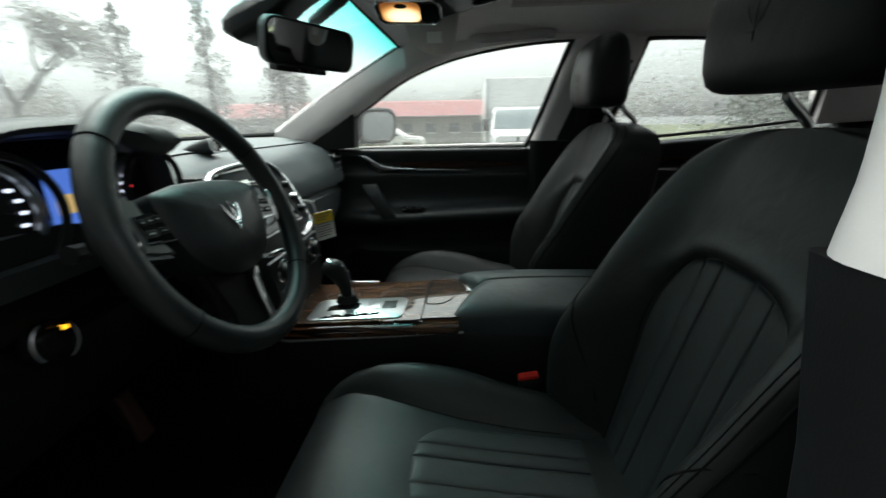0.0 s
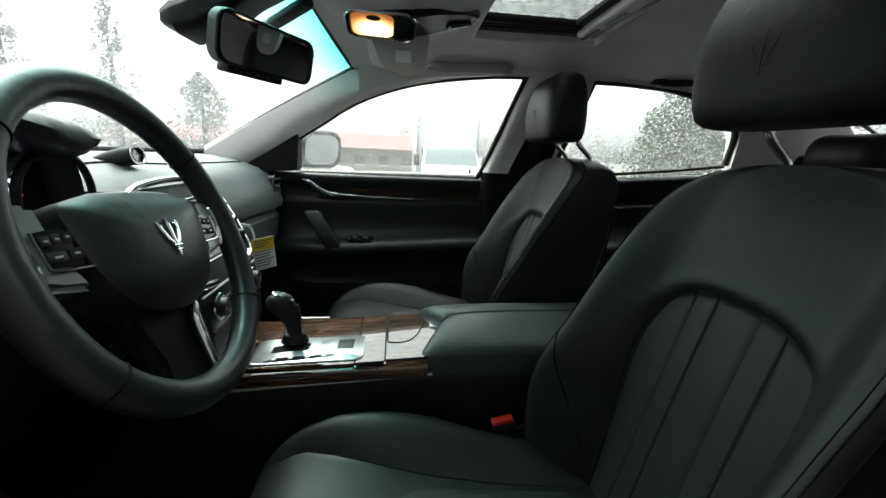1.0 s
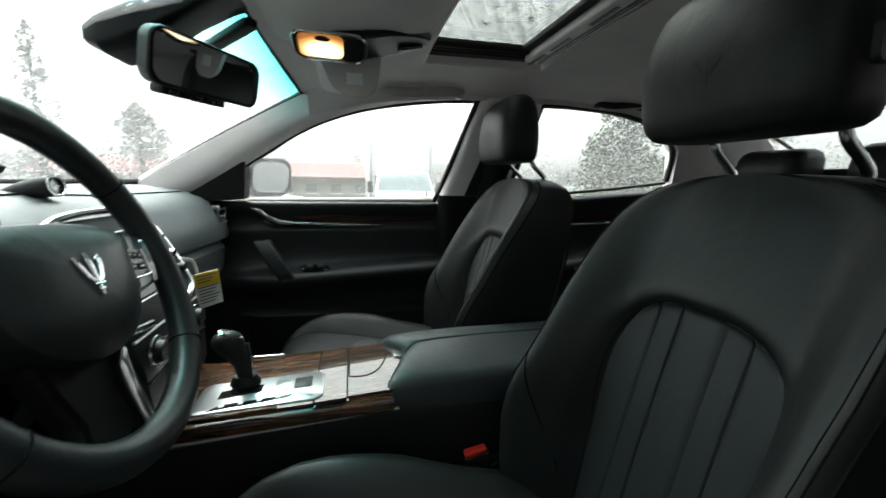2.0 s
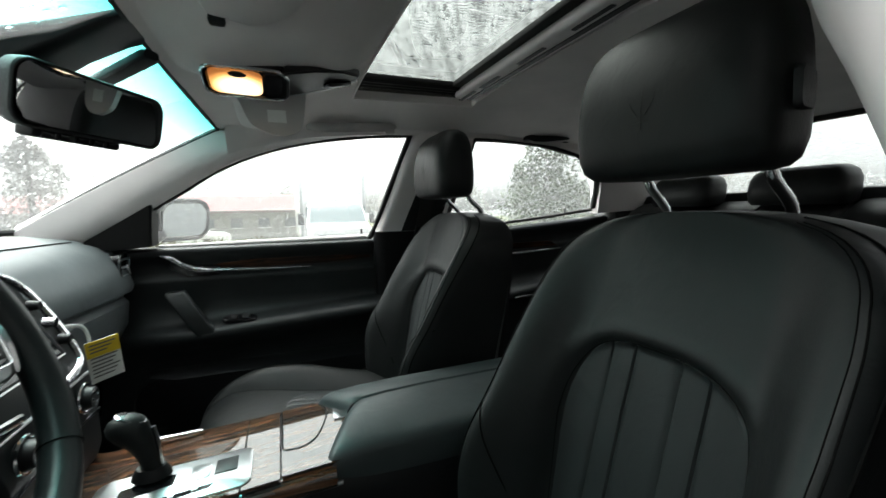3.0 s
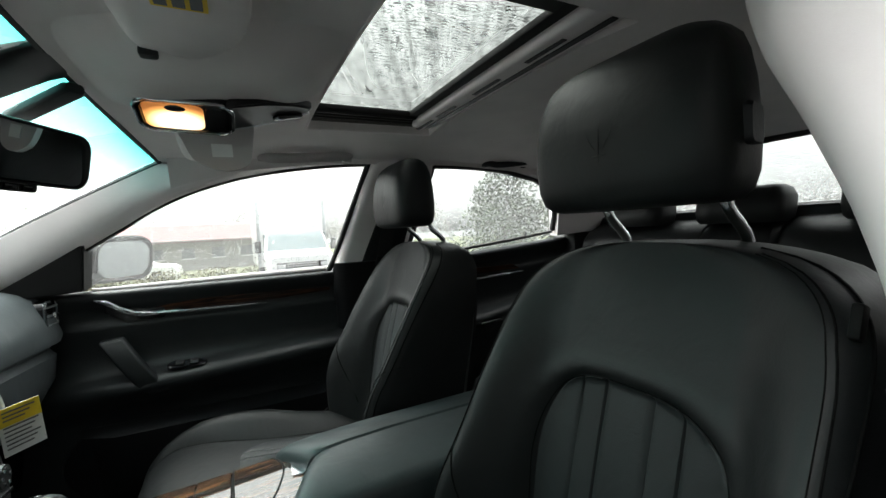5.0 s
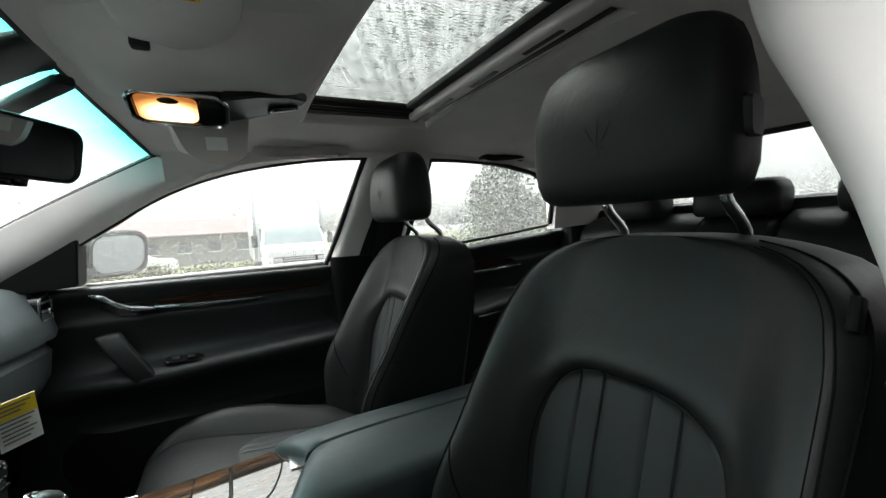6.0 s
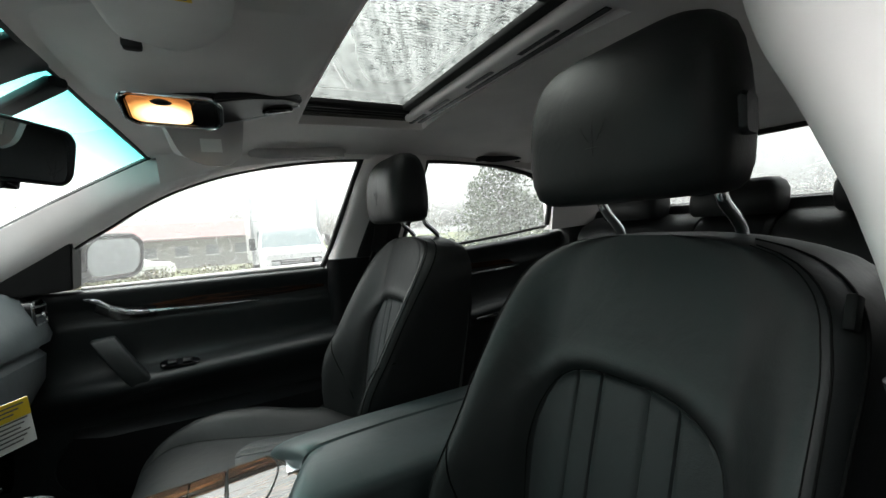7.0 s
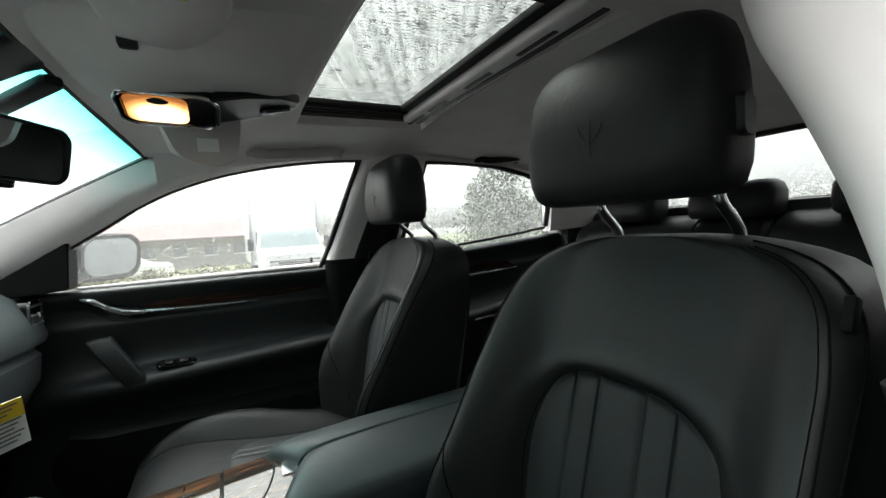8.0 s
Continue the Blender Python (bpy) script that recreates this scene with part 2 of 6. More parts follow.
def loft(loops, caps=True, closed=True):
    bm = bmesh.new()
    rows = [[bm.verts.new(p) for p in loop] for loop in loops]
    n = len(rows[0])
    for a, b in zip(rows, rows[1:]):
        for i in range(n if closed else n - 1):
            j = (i + 1) % n
            bm.faces.new((a[i], a[j], b[j], b[i]))
    if caps and closed:
        bm.faces.new(rows[0][::-1])
        bm.faces.new(rows[-1])
    return bm


def tube(points, r, n=10, closed=False, flat=1.0):
    """A round bar along points; r a number or one for each point; flat squeezes it along its side."""
    pts = [Vector(p) for p in points]
    rs = r if isinstance(r, (list, tuple)) else [r] * len(pts)
    loops, side = [], None
    for i, p in enumerate(pts):
        if closed:
            d = pts[(i + 1) % len(pts)] - pts[i - 1]
        else:
            d = pts[min(i + 1, len(pts) - 1)] - pts[max(i - 1, 0)]
        d.normalize()
        if side is None:
            side = d.cross(Vector((0, 0, 1)) if abs(d.z) < 0.9 else Vector((1, 0, 0))).normalized()
        side = (side - d * side.dot(d)).normalized()
        up = d.cross(side)
        loops.append([p + rs[i] * (math.cos(2 * math.pi * k / n) * side * flat + math.sin(2 * math.pi * k / n) * up) for k in range(n)])
    if closed:
        loops.append(loops[0])
        bm = loft(loops, caps=False)
        bmesh.ops.remove_doubles(bm, verts=bm.verts, dist=1e-6)
        return bm
    return loft(loops)


def curve(points, n=8):
    """Catmull-Rom through points."""
    pts = [Vector(p) for p in points]
    out = []
    for i in range(len(pts) - 1):
        p0, p1, p2, p3 = pts[max(i - 1, 0)], pts[i], pts[i + 1], pts[min(i + 2, len(pts) - 1)]
        for k in range(n):
            t = k / n
            out.append(0.5 * ((2 * p1) + (p2 - p0) * t + (2 * p0 - 5 * p1 + 4 * p2 - p3) * t * t + (3 * p1 - p0 - 3 * p2 + p3) * t ** 3))
    return out + [pts[-1]]


def prism(poly, axis, lo, hi, bevel=0.0, seg=2):
    """A flat outline pushed along an axis; poly holds the two other coordinates in order."""
    def put(p, v):
        q = list(p)
        q.insert("xyz".index(axis), v)
        return q
    bm = bmesh.new()
    a = [bm.verts.new(put(p, lo)) for p in poly]
    b = [bm.verts.new(put(p, hi)) for p in poly]
    for i in range(len(poly)):
        j = (i + 1) % len(poly)
        bm.faces.new((a[i], a[j], b[j], b[i]))
    bm.faces.new(a[::-1])
    bm.faces.new(b)
    if bevel:
        bmesh.ops.recalc_face_normals(bm, faces=bm.faces)
        bmesh.ops.bevel(bm, geom=bm.edges[:], offset=bevel, segments=seg, affect="EDGES")
    return bm


def lerp(table, v):
    xs = [p[0] for p in table]
    return float(np.interp(v, xs, [p[1] for p in table]))


def smooth_lerp(table, v):
    """Interpolates a table with soft corners."""
    w = (table[-1][0] - table[0][0]) * 0.03
    return (lerp(table, v - w) + 2 * lerp(table, v) + lerp(table, v + w)) / 4


def rrect(w, h, r, n=6):
    """A rounded rectangle about the origin."""
    out = []
    for cx, cy, a0 in ((w / 2 - r, h / 2 - r, 0), (-w / 2 + r, h / 2 - r, 90), (-w / 2 + r, -h / 2 + r, 180), (w / 2 - r, -h / 2 + r, 270)):
        for k in range(n + 1):
            a = radians(a0 + 90 * k / n)
            out.append((cx + r * math.cos(a), cy + r * math.sin(a)))
    return out


def grid(f, us, vs, thick=0.0):
    """A sheet f(u, v) -> place; thick gives it a body."""
    bm = bmesh.new()
    rows = [[bm.verts.new(f(u, v)) for v in vs] for u in us]
    for a, b in zip(rows, rows[1:]):
        for i in range(len(vs) - 1):
            bm.faces.new((a[i], a[i + 1], b[i + 1], b[i]))
    if thick:
        bmesh.ops.recalc_face_normals(bm, faces=bm.faces)
        bmesh.ops.solidify(bm, geom=bm.faces[:], thickness=thick)
    return bm


def frange(a, b, n):
    return [a + (b - a) * i / (n - 1) for i in range(n)]



# ---- the car's shell ----
def liner_z(x, y):
    z = smooth_lerp([(-0.56, 1.332), (-0.40, 1.362), (-0.18, 1.385), (0.30, 1.388), (0.75, 1.365), (1.10, 1.325)], x)
    drop = lerp([(-0.53, 0.026), (-0.44, 0.036), (-0.30, 0.060), (-0.2, 0.062)], x)
    return z - drop * min(1.0, abs(y) / 0.56) ** 3


SUN_X0, SUN_X1, SUN_Y = -0.166, 0.168, 0.335


def build_ceiling():
    xs = sorted(set(frange(-0.520, SUN_X0, 9) + [SUN_X0, SUN_X1] + frange(SUN_X1, 1.10, 16)))
    ys = sorted(set(frange(-0.57, -SUN_Y, 6) + frange(-SUN_Y, SUN_Y, 9) + frange(SUN_Y, 0.57, 6)))
    bm = bmesh.new()
    v = {(x, y): bm.verts.new((x, y, liner_z(x, y))) for x in xs for y in ys}
    for x0, x1 in zip(xs, xs[1:]):
        for y0, y1 in zip(ys, ys[1:]):
            if SUN_X0 - 1e-6 < x0 and x1 < SUN_X1 + 1e-6 and -SUN_Y - 1e-6 < y0 and y1 < SUN_Y + 1e-6:
                continue
            bm.faces.new((v[x0, y0], v[x1, y0], v[x1, y1], v[x0, y1]))
    rim = [e for e in bm.edges if e.is_boundary and all(SUN_X0 - 0.01 < w.co.x < SUN_X1 + 0.01 and abs(w.co.y) < SUN_Y + 0.01 for w in e.verts)]
    up = bmesh.ops.extrude_edge_only(bm, edges=rim)["geom"]
    for w in up:
        if isinstance(w, bmesh.types.BMVert):
            w.co.z += 0.022
    for w in bm.verts:
        if w.co.x < -0.25:
            k = (-0.25 - w.co.x) / 0.27
            w.co.x += 0.022 * (w.co.y / 0.56) ** 2 * k
            w.co.y *= 1 - 0.065 * min(1.0, k * 3) * (abs(w.co.y) > 0.5)
            w.co.z = liner_z(w.co.x, w.co.y)
    ob = mesh_ob("ceiling", bm, FABRIC)
    tagged(ob, "grey woven fabric headliner with a sunroof opening", "headliner", kind="structure")
    # outer roof skin closes the car above the headliner, with the same opening
    bm = bmesh.new()
    for x0, x1, y0, y1 in ((-0.565, -0.20, -0.62, 0.62), (0.52, 1.2, -0.62, 0.62), (-0.20, 0.52, -0.62, -0.40), (-0.20, 0.52, 0.40, 0.62)):
        add(bm, box((x0, y0, 1.425), (x1, y1, 1.437)))
    tagged(mesh_ob("roof", bm, PLASTIC, False), "dark outer roof panel of the car", "roof", kind="structure")


build_ceiling()
for s in (-1, 1):
    tagged(mesh_ob("roof_corner", grid(lambda x, y: (x, s * y, liner_z(x, y) + 0.010), frange(-0.50, -0.24, 8), frange(0.38, 0.60, 8), 0.004), FABRIC), "grey fabric roof corner above the windscreen pillar", "roof corner", kind="structure")

# sunroof: glass, black seal frame, sliding shade with slotted front bar
sunroof = thing("sunroof", "rain-covered glass sunroof with black frame and half-open shade", "sunroof", (0, 0, 1.40), kind="structure")
part("pane", box((-0.22, -0.42, 1.418), (0.52, 0.42, 1.423)), ROOF_GLASS, sunroof, "tinted glass pane covered in rain")
bm = bmesh.new()
for a, b in (((SUN_X0, 0.262, 1.404), (0.15, 0.334, 1.416)), ((SUN_X0, -0.334, 1.404), (0.15, -0.262, 1.416))):
    add(bm, box(a, b, 0.003))
part("seal_frame", bm, RUBBER, sunroof, "ribbed black rubber channel")
bm = bmesh.new()
for k in range(3):
    add(bm, box((SUN_X0 + 0.002, 0.268 + 0.021 * k, 1.396), (0.148, 0.275 + 0.021 * k, 1.405), 0.001))
part("channel_rib", bm, PLASTIC, sunroof)
part("shade", box((0.105, -0.334, 1.402), (0.52, 0.334, 1.412), 0.003), FABRIC, sunroof, "grey sliding sunshade")
part("shade_bar", box((0.100, -0.33, 1.382), (0.160, 0.30, 1.402), 0.008, 3), TRIM, sunroof, "grey slotted pull bar")
for y in (-0.20, -0.03, 0.14, 0.26):
    part("slot", box((0.116, y - 0.045, 1.3805), (0.125, y + 0.045, 1.384)), PLASTIC, sunroof)
part("opening_lip", tube([(SUN_X0 + 0.001, y, liner_z(SUN_X0, y) + 0.001) for y in frange(-SUN_Y, SUN_Y, 12)] + [(x, SUN_Y - 0.001, liner_z(x, SUN_Y) + 0.001) for x in frange(SUN_X0 + 0.004, SUN_X1, 12)], 0.0032, 8), TRIM, sunroof, "pale moulded edge of the opening")
part("shade_groove", box((0.134, -0.32, 1.3802), (0.146, 0.29, 1.3835)), PLASTIC, sunroof)
part("rear_seal", box((0.082, -0.33, 1.403), (0.106, 0.33, 1.416), 0.003), RUBBER, sunroof)


# side of the body: door-window outline, upper edge from A-pillar foot to rear corner
TOP_LINE = [(-0.86, 0.712, 1.005), (-0.74, 0.672, 1.070), (-0.66, 0.645, 1.121), (-0.596, 0.625, 1.158), (-0.535, 0.606, 1.197), (-0.475, 0.590, 1.228), (-0.414, 0.577, 1.253), (-0.326, 0.564, 1.280),
            (-0.221, 0.554, 1.301), (-0.078, 0.546, 1.319), (0.051, 0.543, 1.326), (0.285, 0.542, 1.330), (0.392, 0.542, 1.330), (0.553, 0.545, 1.321), (0.691, 0.556, 1.298), (0.751, 0.564, 1.284), (0.84, 0.588, 1.234), (0.882, 0.614, 1.180), (0.905, 0.660, 1.085)]


def side_y(z):
    """The inner plane of the side windows."""
    return 0.708 - (z - 1.013) * 0.50


def screen_place(u, v, off=0.0):
    """Windscreen: u across from driver to passenger, v from foot to header."""
    y = (2 * u - 1)
    foot = Vector((-1.34 + 0.33 * abs(y) ** 2.2, 0.715 * y, 1.040 + 0.012 * abs(y)))
    head = Vector((-0.526 + 0.030 * y * y, 0.562 * y, 1.347 - 0.026 * y * y))
    p = foot * (1 - v) + head * v
    p.z += 0.03 * v * (1 - v) + off
    p.x -= off * 0.6
    return p


for side, s in (("passenger", 1), ("driver", -1)):
    F = lambda p: (p[0], s * p[1], p[2])
    # A-pillar cover between windscreen and door window
    tx = [p[0] for p in TOP_LINE]
    win = [Vector((x, np.interp(x, tx, [p[1] for p in TOP_LINE]), np.interp(x, tx, [p[2] for p in TOP_LINE]))) for x in frange(-0.86, -0.221, 30)]
    gls = [screen_place(0.992, v, -0.006) for v in frange(0.0, 1.0, 30)]
    loops = []
    for k in range(25):
        t = k / 24
        a = win[min(len(win) - 1, round(t * (len(win) - 1)))]
        b = gls[min(len(gls) - 1, round(t * (len(gls) - 1)))]
        a = win[0].lerp(a, 1.0)
        mid = (a + b) / 2 + Vector((0.01, -0.022, -0.006))
        q1, q2 = (a * 0.7 + b * 0.3) + Vector((0.008, -0.020, -0.004)), (a * 0.3 + b * 0.7) + Vector((0.008, -0.018, -0.004))
        out = Vector((-0.01, 0.05, 0.02))
        loops.append([F(p) for p in (a + out * 0.5, a, q1, mid, q2, b, b + out)])
    pillar = tagged(mesh_ob("a_pillar_cover" if s > 0 else "a_pillar_trim", loft(loops), TRIM), "grey textured windscreen pillar cover", "pillar", kind="structure")
    # roof side rail between the window's upper edge and the headliner
    edge = curve(TOP_LINE[5:16], 4)
    loops = []
    for p in edge:
        yl = 0.535 if p.x > -0.3 else 0.535
        inner = Vector((p.x, yl - 0.02, liner_z(p.x, yl - 0.02) - 0.001))
        low = Vector((p.x, p.y - 0.006, p.z + 0.002))
        mid = (inner + low) / 2 + Vector((0, -0.004, -0.010))
        loops.append([F(q) for q in (low + Vector((0, 0.05, 0)), low, mid, inner, inner + Vector((0, 0.02, 0.05)), low + Vector((0, 0.06, 0.08)))])
    tagged(mesh_ob("roof_rail", loft(loops), FABRIC), "grey fabric roof side rail above the door windows", "roof rail", kind="structure")
    # B-pillar: grey upper cover, black lower cover
    rows = [(1.018, -0.048, 0.634, 0.20), (1.06, -0.033, 0.624, 0.21), (1.11, -0.016, 0.604, 0.22), (1.17, 0.003, 0.574, 0.235), (1.22, 0.018, 0.546, 0.25), (1.26, 0.030, 0.530, 0.265), (1.295, 0.042, 0.520, 0.272), (1.32, 0.050, 0.516, 0.276), (1.345, 0.058, 0.520, 0.28)]
    if s < 0:
        rows = [(z, x - 0.022, y, xr) for z, x, y, xr in rows]
    loops = []
    for z in frange(1.018, 1.345, 26):
        x, y, xr = (smooth_lerp([(r[0], r[k]) for r in rows], z) for k in (1, 2, 3))
        yo = side_y(z) + 0.045
        arc = [(x + 0.035 - 0.035 * math.cos(radians(a)), y + 0.035 - 0.035 * math.sin(radians(a)), z) for a in (0, 15, 30, 45, 60, 75, 90)]
        loops.append([F(p) for p in [(x + 0.012, max(yo, y + 0.06), z), (x + 0.002, y + 0.05, z)] + arc + [(x + 0.10, y - 0.003, z), (xr - 0.05, y, z), (xr, y + 0.03, z), (xr, max(yo, y + 0.06), z)]])
    bm = loft(loops)
    bp = tagged(mesh_ob("b_pillar_cover", bm, TRIM), "grey textured upper door-pillar cover", "pillar", kind="structure")
    rows_up = rows
    rows = [(0.30, -0.05, 0.70, 0.20), (0.6, -0.06, 0.69, 0.20), (0.9, -0.068, 0.662, 0.20), (1.017, -0.066, 0.632, 0.205)] if s < 0 else [(0.30, -0.03, 0.72, 0.20), (0.6, -0.035, 0.71, 0.20), (0.85, -0.042, 0.682, 0.20), (0.95, -0.046, 0.656, 0.20), (1.016, -0.0485, 0.6335, 0.20)]
    loops = []
    for z, x, y, xr in rows:
        r = 0.012 if s < 0 else 0.035
        arc = [(x + r - r * math.cos(radians(a)), y + r - r * math.sin(radians(a)), z) for a in (0, 15, 30, 45, 60, 75, 90)]
        loops.append([F(p) for p in [(x + 0.03, 0.78, z), (x, y + 0.06, z)] + arc + [(xr - 0.03, y, z), (xr, y + 0.03, z), (xr, 0.78, z)]])
    tagged(mesh_ob("b_pillar_base", loft(loops), PLASTIC), "black plastic lower door-pillar cover", "pillar", kind="structure")
    if s > 0:
        # added skin that makes the pillar's inner face dark behind its front strip
        panel = []
        for z, x, y, xr in rows_up[:6]:
            panel.append([F(p) for p in ((x + 0.085, y + 0.01, z), (x + 0.085, y - 0.006, z), (x + 0.095, y - 0.010, z), (xr - 0.03, y - 0.010, z), (xr - 0.025, y + 0.01, z))])
        tagged(mesh_ob("pillar_dark_panel", loft(panel), PLASTIC), "black panel added to darken the door pillar's inner face", "pillar panel", kind="structure")
    # C-pillar
    loops = [[F(p) for p in l] for l in (
        ((0.90, 0.64, 1.06), (1.45, 0.58, 1.09), (1.45, 0.66, 1.09), (0.93, 0.72, 1.06)),
        ((0.88, 0.595, 1.20), (1.25, 0.53, 1.22), (1.25, 0.62, 1.22), (0.88, 0.66, 1.20)),
        ((0.74, 0.545, 1.30), (1.08, 0.50, 1.325), (1.08, 0.60, 1.33), (0.74, 0.60, 1.32)))]
    tagged(mesh_ob("c_pillar_cover", loft(loops), TRIM), "grey textured rear pillar cover", "pillar", kind="structure")

# floor, sills, bulkhead and rear shelf
tagged(mesh_ob("floor", grid(lambda x, y: (x, y, 0.30 + 0.015 * noise.noise(Vector((x * 5, y * 5, 0)))), frange(-1.35, 1.0, 30), frange(-0.72, 0.72, 20), 0.03), CARPET), "black carpeted car floor", "floor", kind="structure")
tagged(mesh_ob("bulkhead", prism([(-1.36, 0.28), (-1.25, 0.30), (-1.12, 0.45), (-1.10, 0.80), (-1.38, 1.00)], "y", -0.74, 0.74), CARPET), "black carpeted bulkhead behind the pedals", "bulkhead", kind="structure")
for s in (-1, 1):
    tagged(mesh_ob("kick_panel", box((-1.42, s * 0.73 - 0.03, 0.28), (-0.86, s * 0.73 + 0.03, 1.005), 0.01), CARPET), "black carpeted footwell side panel", "side panel", kind="structure")
tagged(mesh_ob("rear_shelf", box((1.12, -0.66, 1.06), (1.70, 0.66, 1.128), 0.01), SOFT), "black rear parcel shelf", "shelf", kind="structure")
tagged(mesh_ob("rear_bulkhead", box((1.15, -0.74, 0.32), (1.20, 0.74, 1.07), 0.01), SOFT), "black panel behind the rear bench", "bulkhead", kind="structure")
tagged(mesh_ob("rear_side_panel", box((1.0, 0.64, 0.32), (1.6, 0.78, 1.07), 0.02), SOFT), "black rear side lining", "side lining", kind="structure")
tagged(mesh_ob("rear_side_lining", box((1.0, -0.78, 0.32), (1.6, -0.64, 1.07), 0.02), SOFT), "black rear side lining", "side lining", kind="structure")
for s, n in ((-1, "driver_sill"), (1, "passenger_sill")):
    tagged(mesh_ob("door_sill", box((-1.0, s * 0.79 - 0.07, 0.24), (1.0, s * 0.79 + 0.07, 0.37), 0.02), PLASTIC), "black door sill", "door sill", kind="structure")
tagged(mesh_ob("driver_rear_panel", box((0.16, -0.80, 0.35), (1.05, -0.70, 1.04), 0.03), SOFT), "black rear door lining", "door lining", kind="structure")


# ---- glass with rain ----
def quad(c, u, v):
    """A place on a four-cornered, slightly bowed sheet; c: corners 00, 10, 11, 01."""
    p = (1 - u) * (1 - v) * c[0] + u * (1 - v) * c[1] + u * v * c[2] + (1 - u) * v * c[3]
    return p


def drops(name, label, place, normal, count, size, rng, ratio=1.0):
    """Rain drops on a sheet: low domes of water, one mesh."""
    verts, faces = [], []
    for _ in range(count):
        u, v = rng.random(), rng.random()
        p, n = place(u, v), normal
        r = size * (0.35 + 1.3 * rng.random() ** 3)
        a = n.cross(Vector((0.3, 0.1, 1))).normalized()
        b = n.cross(a)
        ra, rb = r * rng.uniform(0.8, 1.2), r * rng.uniform(0.8, 1.3) * ratio
        base = len(verts)
        for ring, (f, h) in enumerate(((1.0, 0.0), (0.80, 0.20), (0.42, 0.33))):
            for k in range(8):
                t = 2 * math.pi * k / 8
                verts.append(p + f * (ra * math.cos(t) * a + rb * math.sin(t) * b) + h * r * n)
        verts.append(p + 0.37 * r * n)
        top = len(verts) - 1
        for ring in range(2):
            for k in range(8):
                j = (k + 1) % 8
                faces.append((base + ring * 8 + k, base + ring * 8 + j, base + ring * 8 + 8 + j, base + ring * 8 + 8 + k))
        for k in range(8):
            faces.append((base + 16 + k, base + 16 + (k + 1) % 8, top))
        faces.append([base + k for k in range(8)][::-1])
    me = bpy.data.meshes.new(name)
    me.from_pydata([tuple(v) for v in verts], [], faces)
    me.materials.append(WATER)
    me.shade_smooth()
    me.set_sharp_from_angle(angle=radians(60))
    ob = new(name, me)
    ob.visible_shadow = False
    return tagged(ob, label, "rain drops", kind="stuff")


rng = random.Random(4)


windscreen = thing("window_1", "rain-spotted windscreen with a green tinted upper band", "windscreen", (-0.9, 0, 1.2), kind="structure")
pane = part("pane", grid(lambda u, v: screen_place(u, v), frange(0, 1, 25), frange(0, 1, 25)), SCREEN_GLASS, windscreen, "clear glass with a green tinted shade band")
pane.data.attributes.new("height", "FLOAT", "POINT").data.foreach_set("value", frange(0, 1, 25) * 25)
bm = bmesh.new()
for us, vs, r in (([0.0] * 20, frange(0, 1, 20), 0.009), ([1.0] * 20, frange(0, 1, 20), 0.009), (frange(0, 1, 24), [1.0] * 24, 0.005), (frange(0, 1, 24), [0.0] * 24, 0.009)):
    add(bm, tube([screen_place(u, v, -0.003) for u, v in zip(us, vs)], r, 6))
part("screen_seal", bm, RUBBER, windscreen)
drops("rain_on_windscreen", "fine rain drops on the windscreen", lambda u, v: screen_place(u, v * 0.98, 0.004), Vector((-0.45, 0, 0.9)).normalized(), 5000, 0.0026, rng)

side_n = Vector((0, 0.9, 0.45)).normalized()


def side_pane(x0b, x1b, x0t, x1t, z0, z1):
    def f(u, v):
        z = z0 + (z1 - z0) * v
        x = (x0b + (x1b - x0b) * u) * (1 - v) + (x0t + (x1t - x0t) * u) * v
        return Vector((x, side_y(z) + 0.022, z))
    return f


front_glass = side_pane(-0.90, 0.02, -0.30, 0.08, 0.99, 1.345)
rear_glass = side_pane(0.20, 1.0, 0.24, 0.74, 0.99, 1.345)
drops("rain_on_front_side_window", "rain drops on the front passenger window", lambda u, v: front_glass(u, v) + side_n * 0.004, side_n, 10000, 0.0012, rng)
drops("rain_on_rear_side_window", "dense rain drops on the rear passenger window", lambda u, v: rear_glass(u, v) + side_n * 0.004, side_n, 6000, 0.0022, rng)

rear_c = [Vector(p) for p in ((1.07, -0.50, 1.322), (1.62, -0.60, 1.135), (1.62, 0.60, 1.135), (1.07, 0.50, 1.322))]
rear_window = thing("window_2", "rain-covered rear window", "rear window", (1.35, 0, 1.2), kind="structure")
part("pane", grid(lambda u, v: quad(rear_c, u, v), frange(0, 1, 6), frange(0, 1, 8)), GLASS, rear_window).visible_shadow = False
part("rear_seal", tube([quad(rear_c, u, v) for u, v in ((0, 0), (1, 0), (1, 1), (0, 1))], 0.010, 6, closed=True), RUBBER, rear_window)
drops("rain_on_rear_window", "dense rain drops on the rear window", lambda u, v: quad(rear_c, u, v) + Vector((0.002, 0, 0.004)), Vector((0.4, 0, 0.92)), 17000, 0.0024, rng)


drops("rain_on_sunroof", "running rain drops on the sunroof glass", lambda u, v: Vector((-0.19 + 0.34 * u, -0.37 + 0.74 * v, 1.4235)), Vector((0, 0, 1)), 900, 0.0030, rng, 1.6)


# ---- doors on the passenger side ----
DOOR = [(0.993, 0.708), (0.983, 0.690), (0.965, 0.692), (0.945, 0.706), (0.930, 0.712), (0.905, 0.712), (0.890, 0.702), (0.86, 0.708), (0.80, 0.716),
        (0.765, 0.700), (0.748, 0.655), (0.735, 0.640), (0.715, 0.642), (0.69, 0.668), (0.66, 0.700), (0.60, 0.712), (0.50, 0.700), (0.44, 0.690), (0.36, 0.700)]


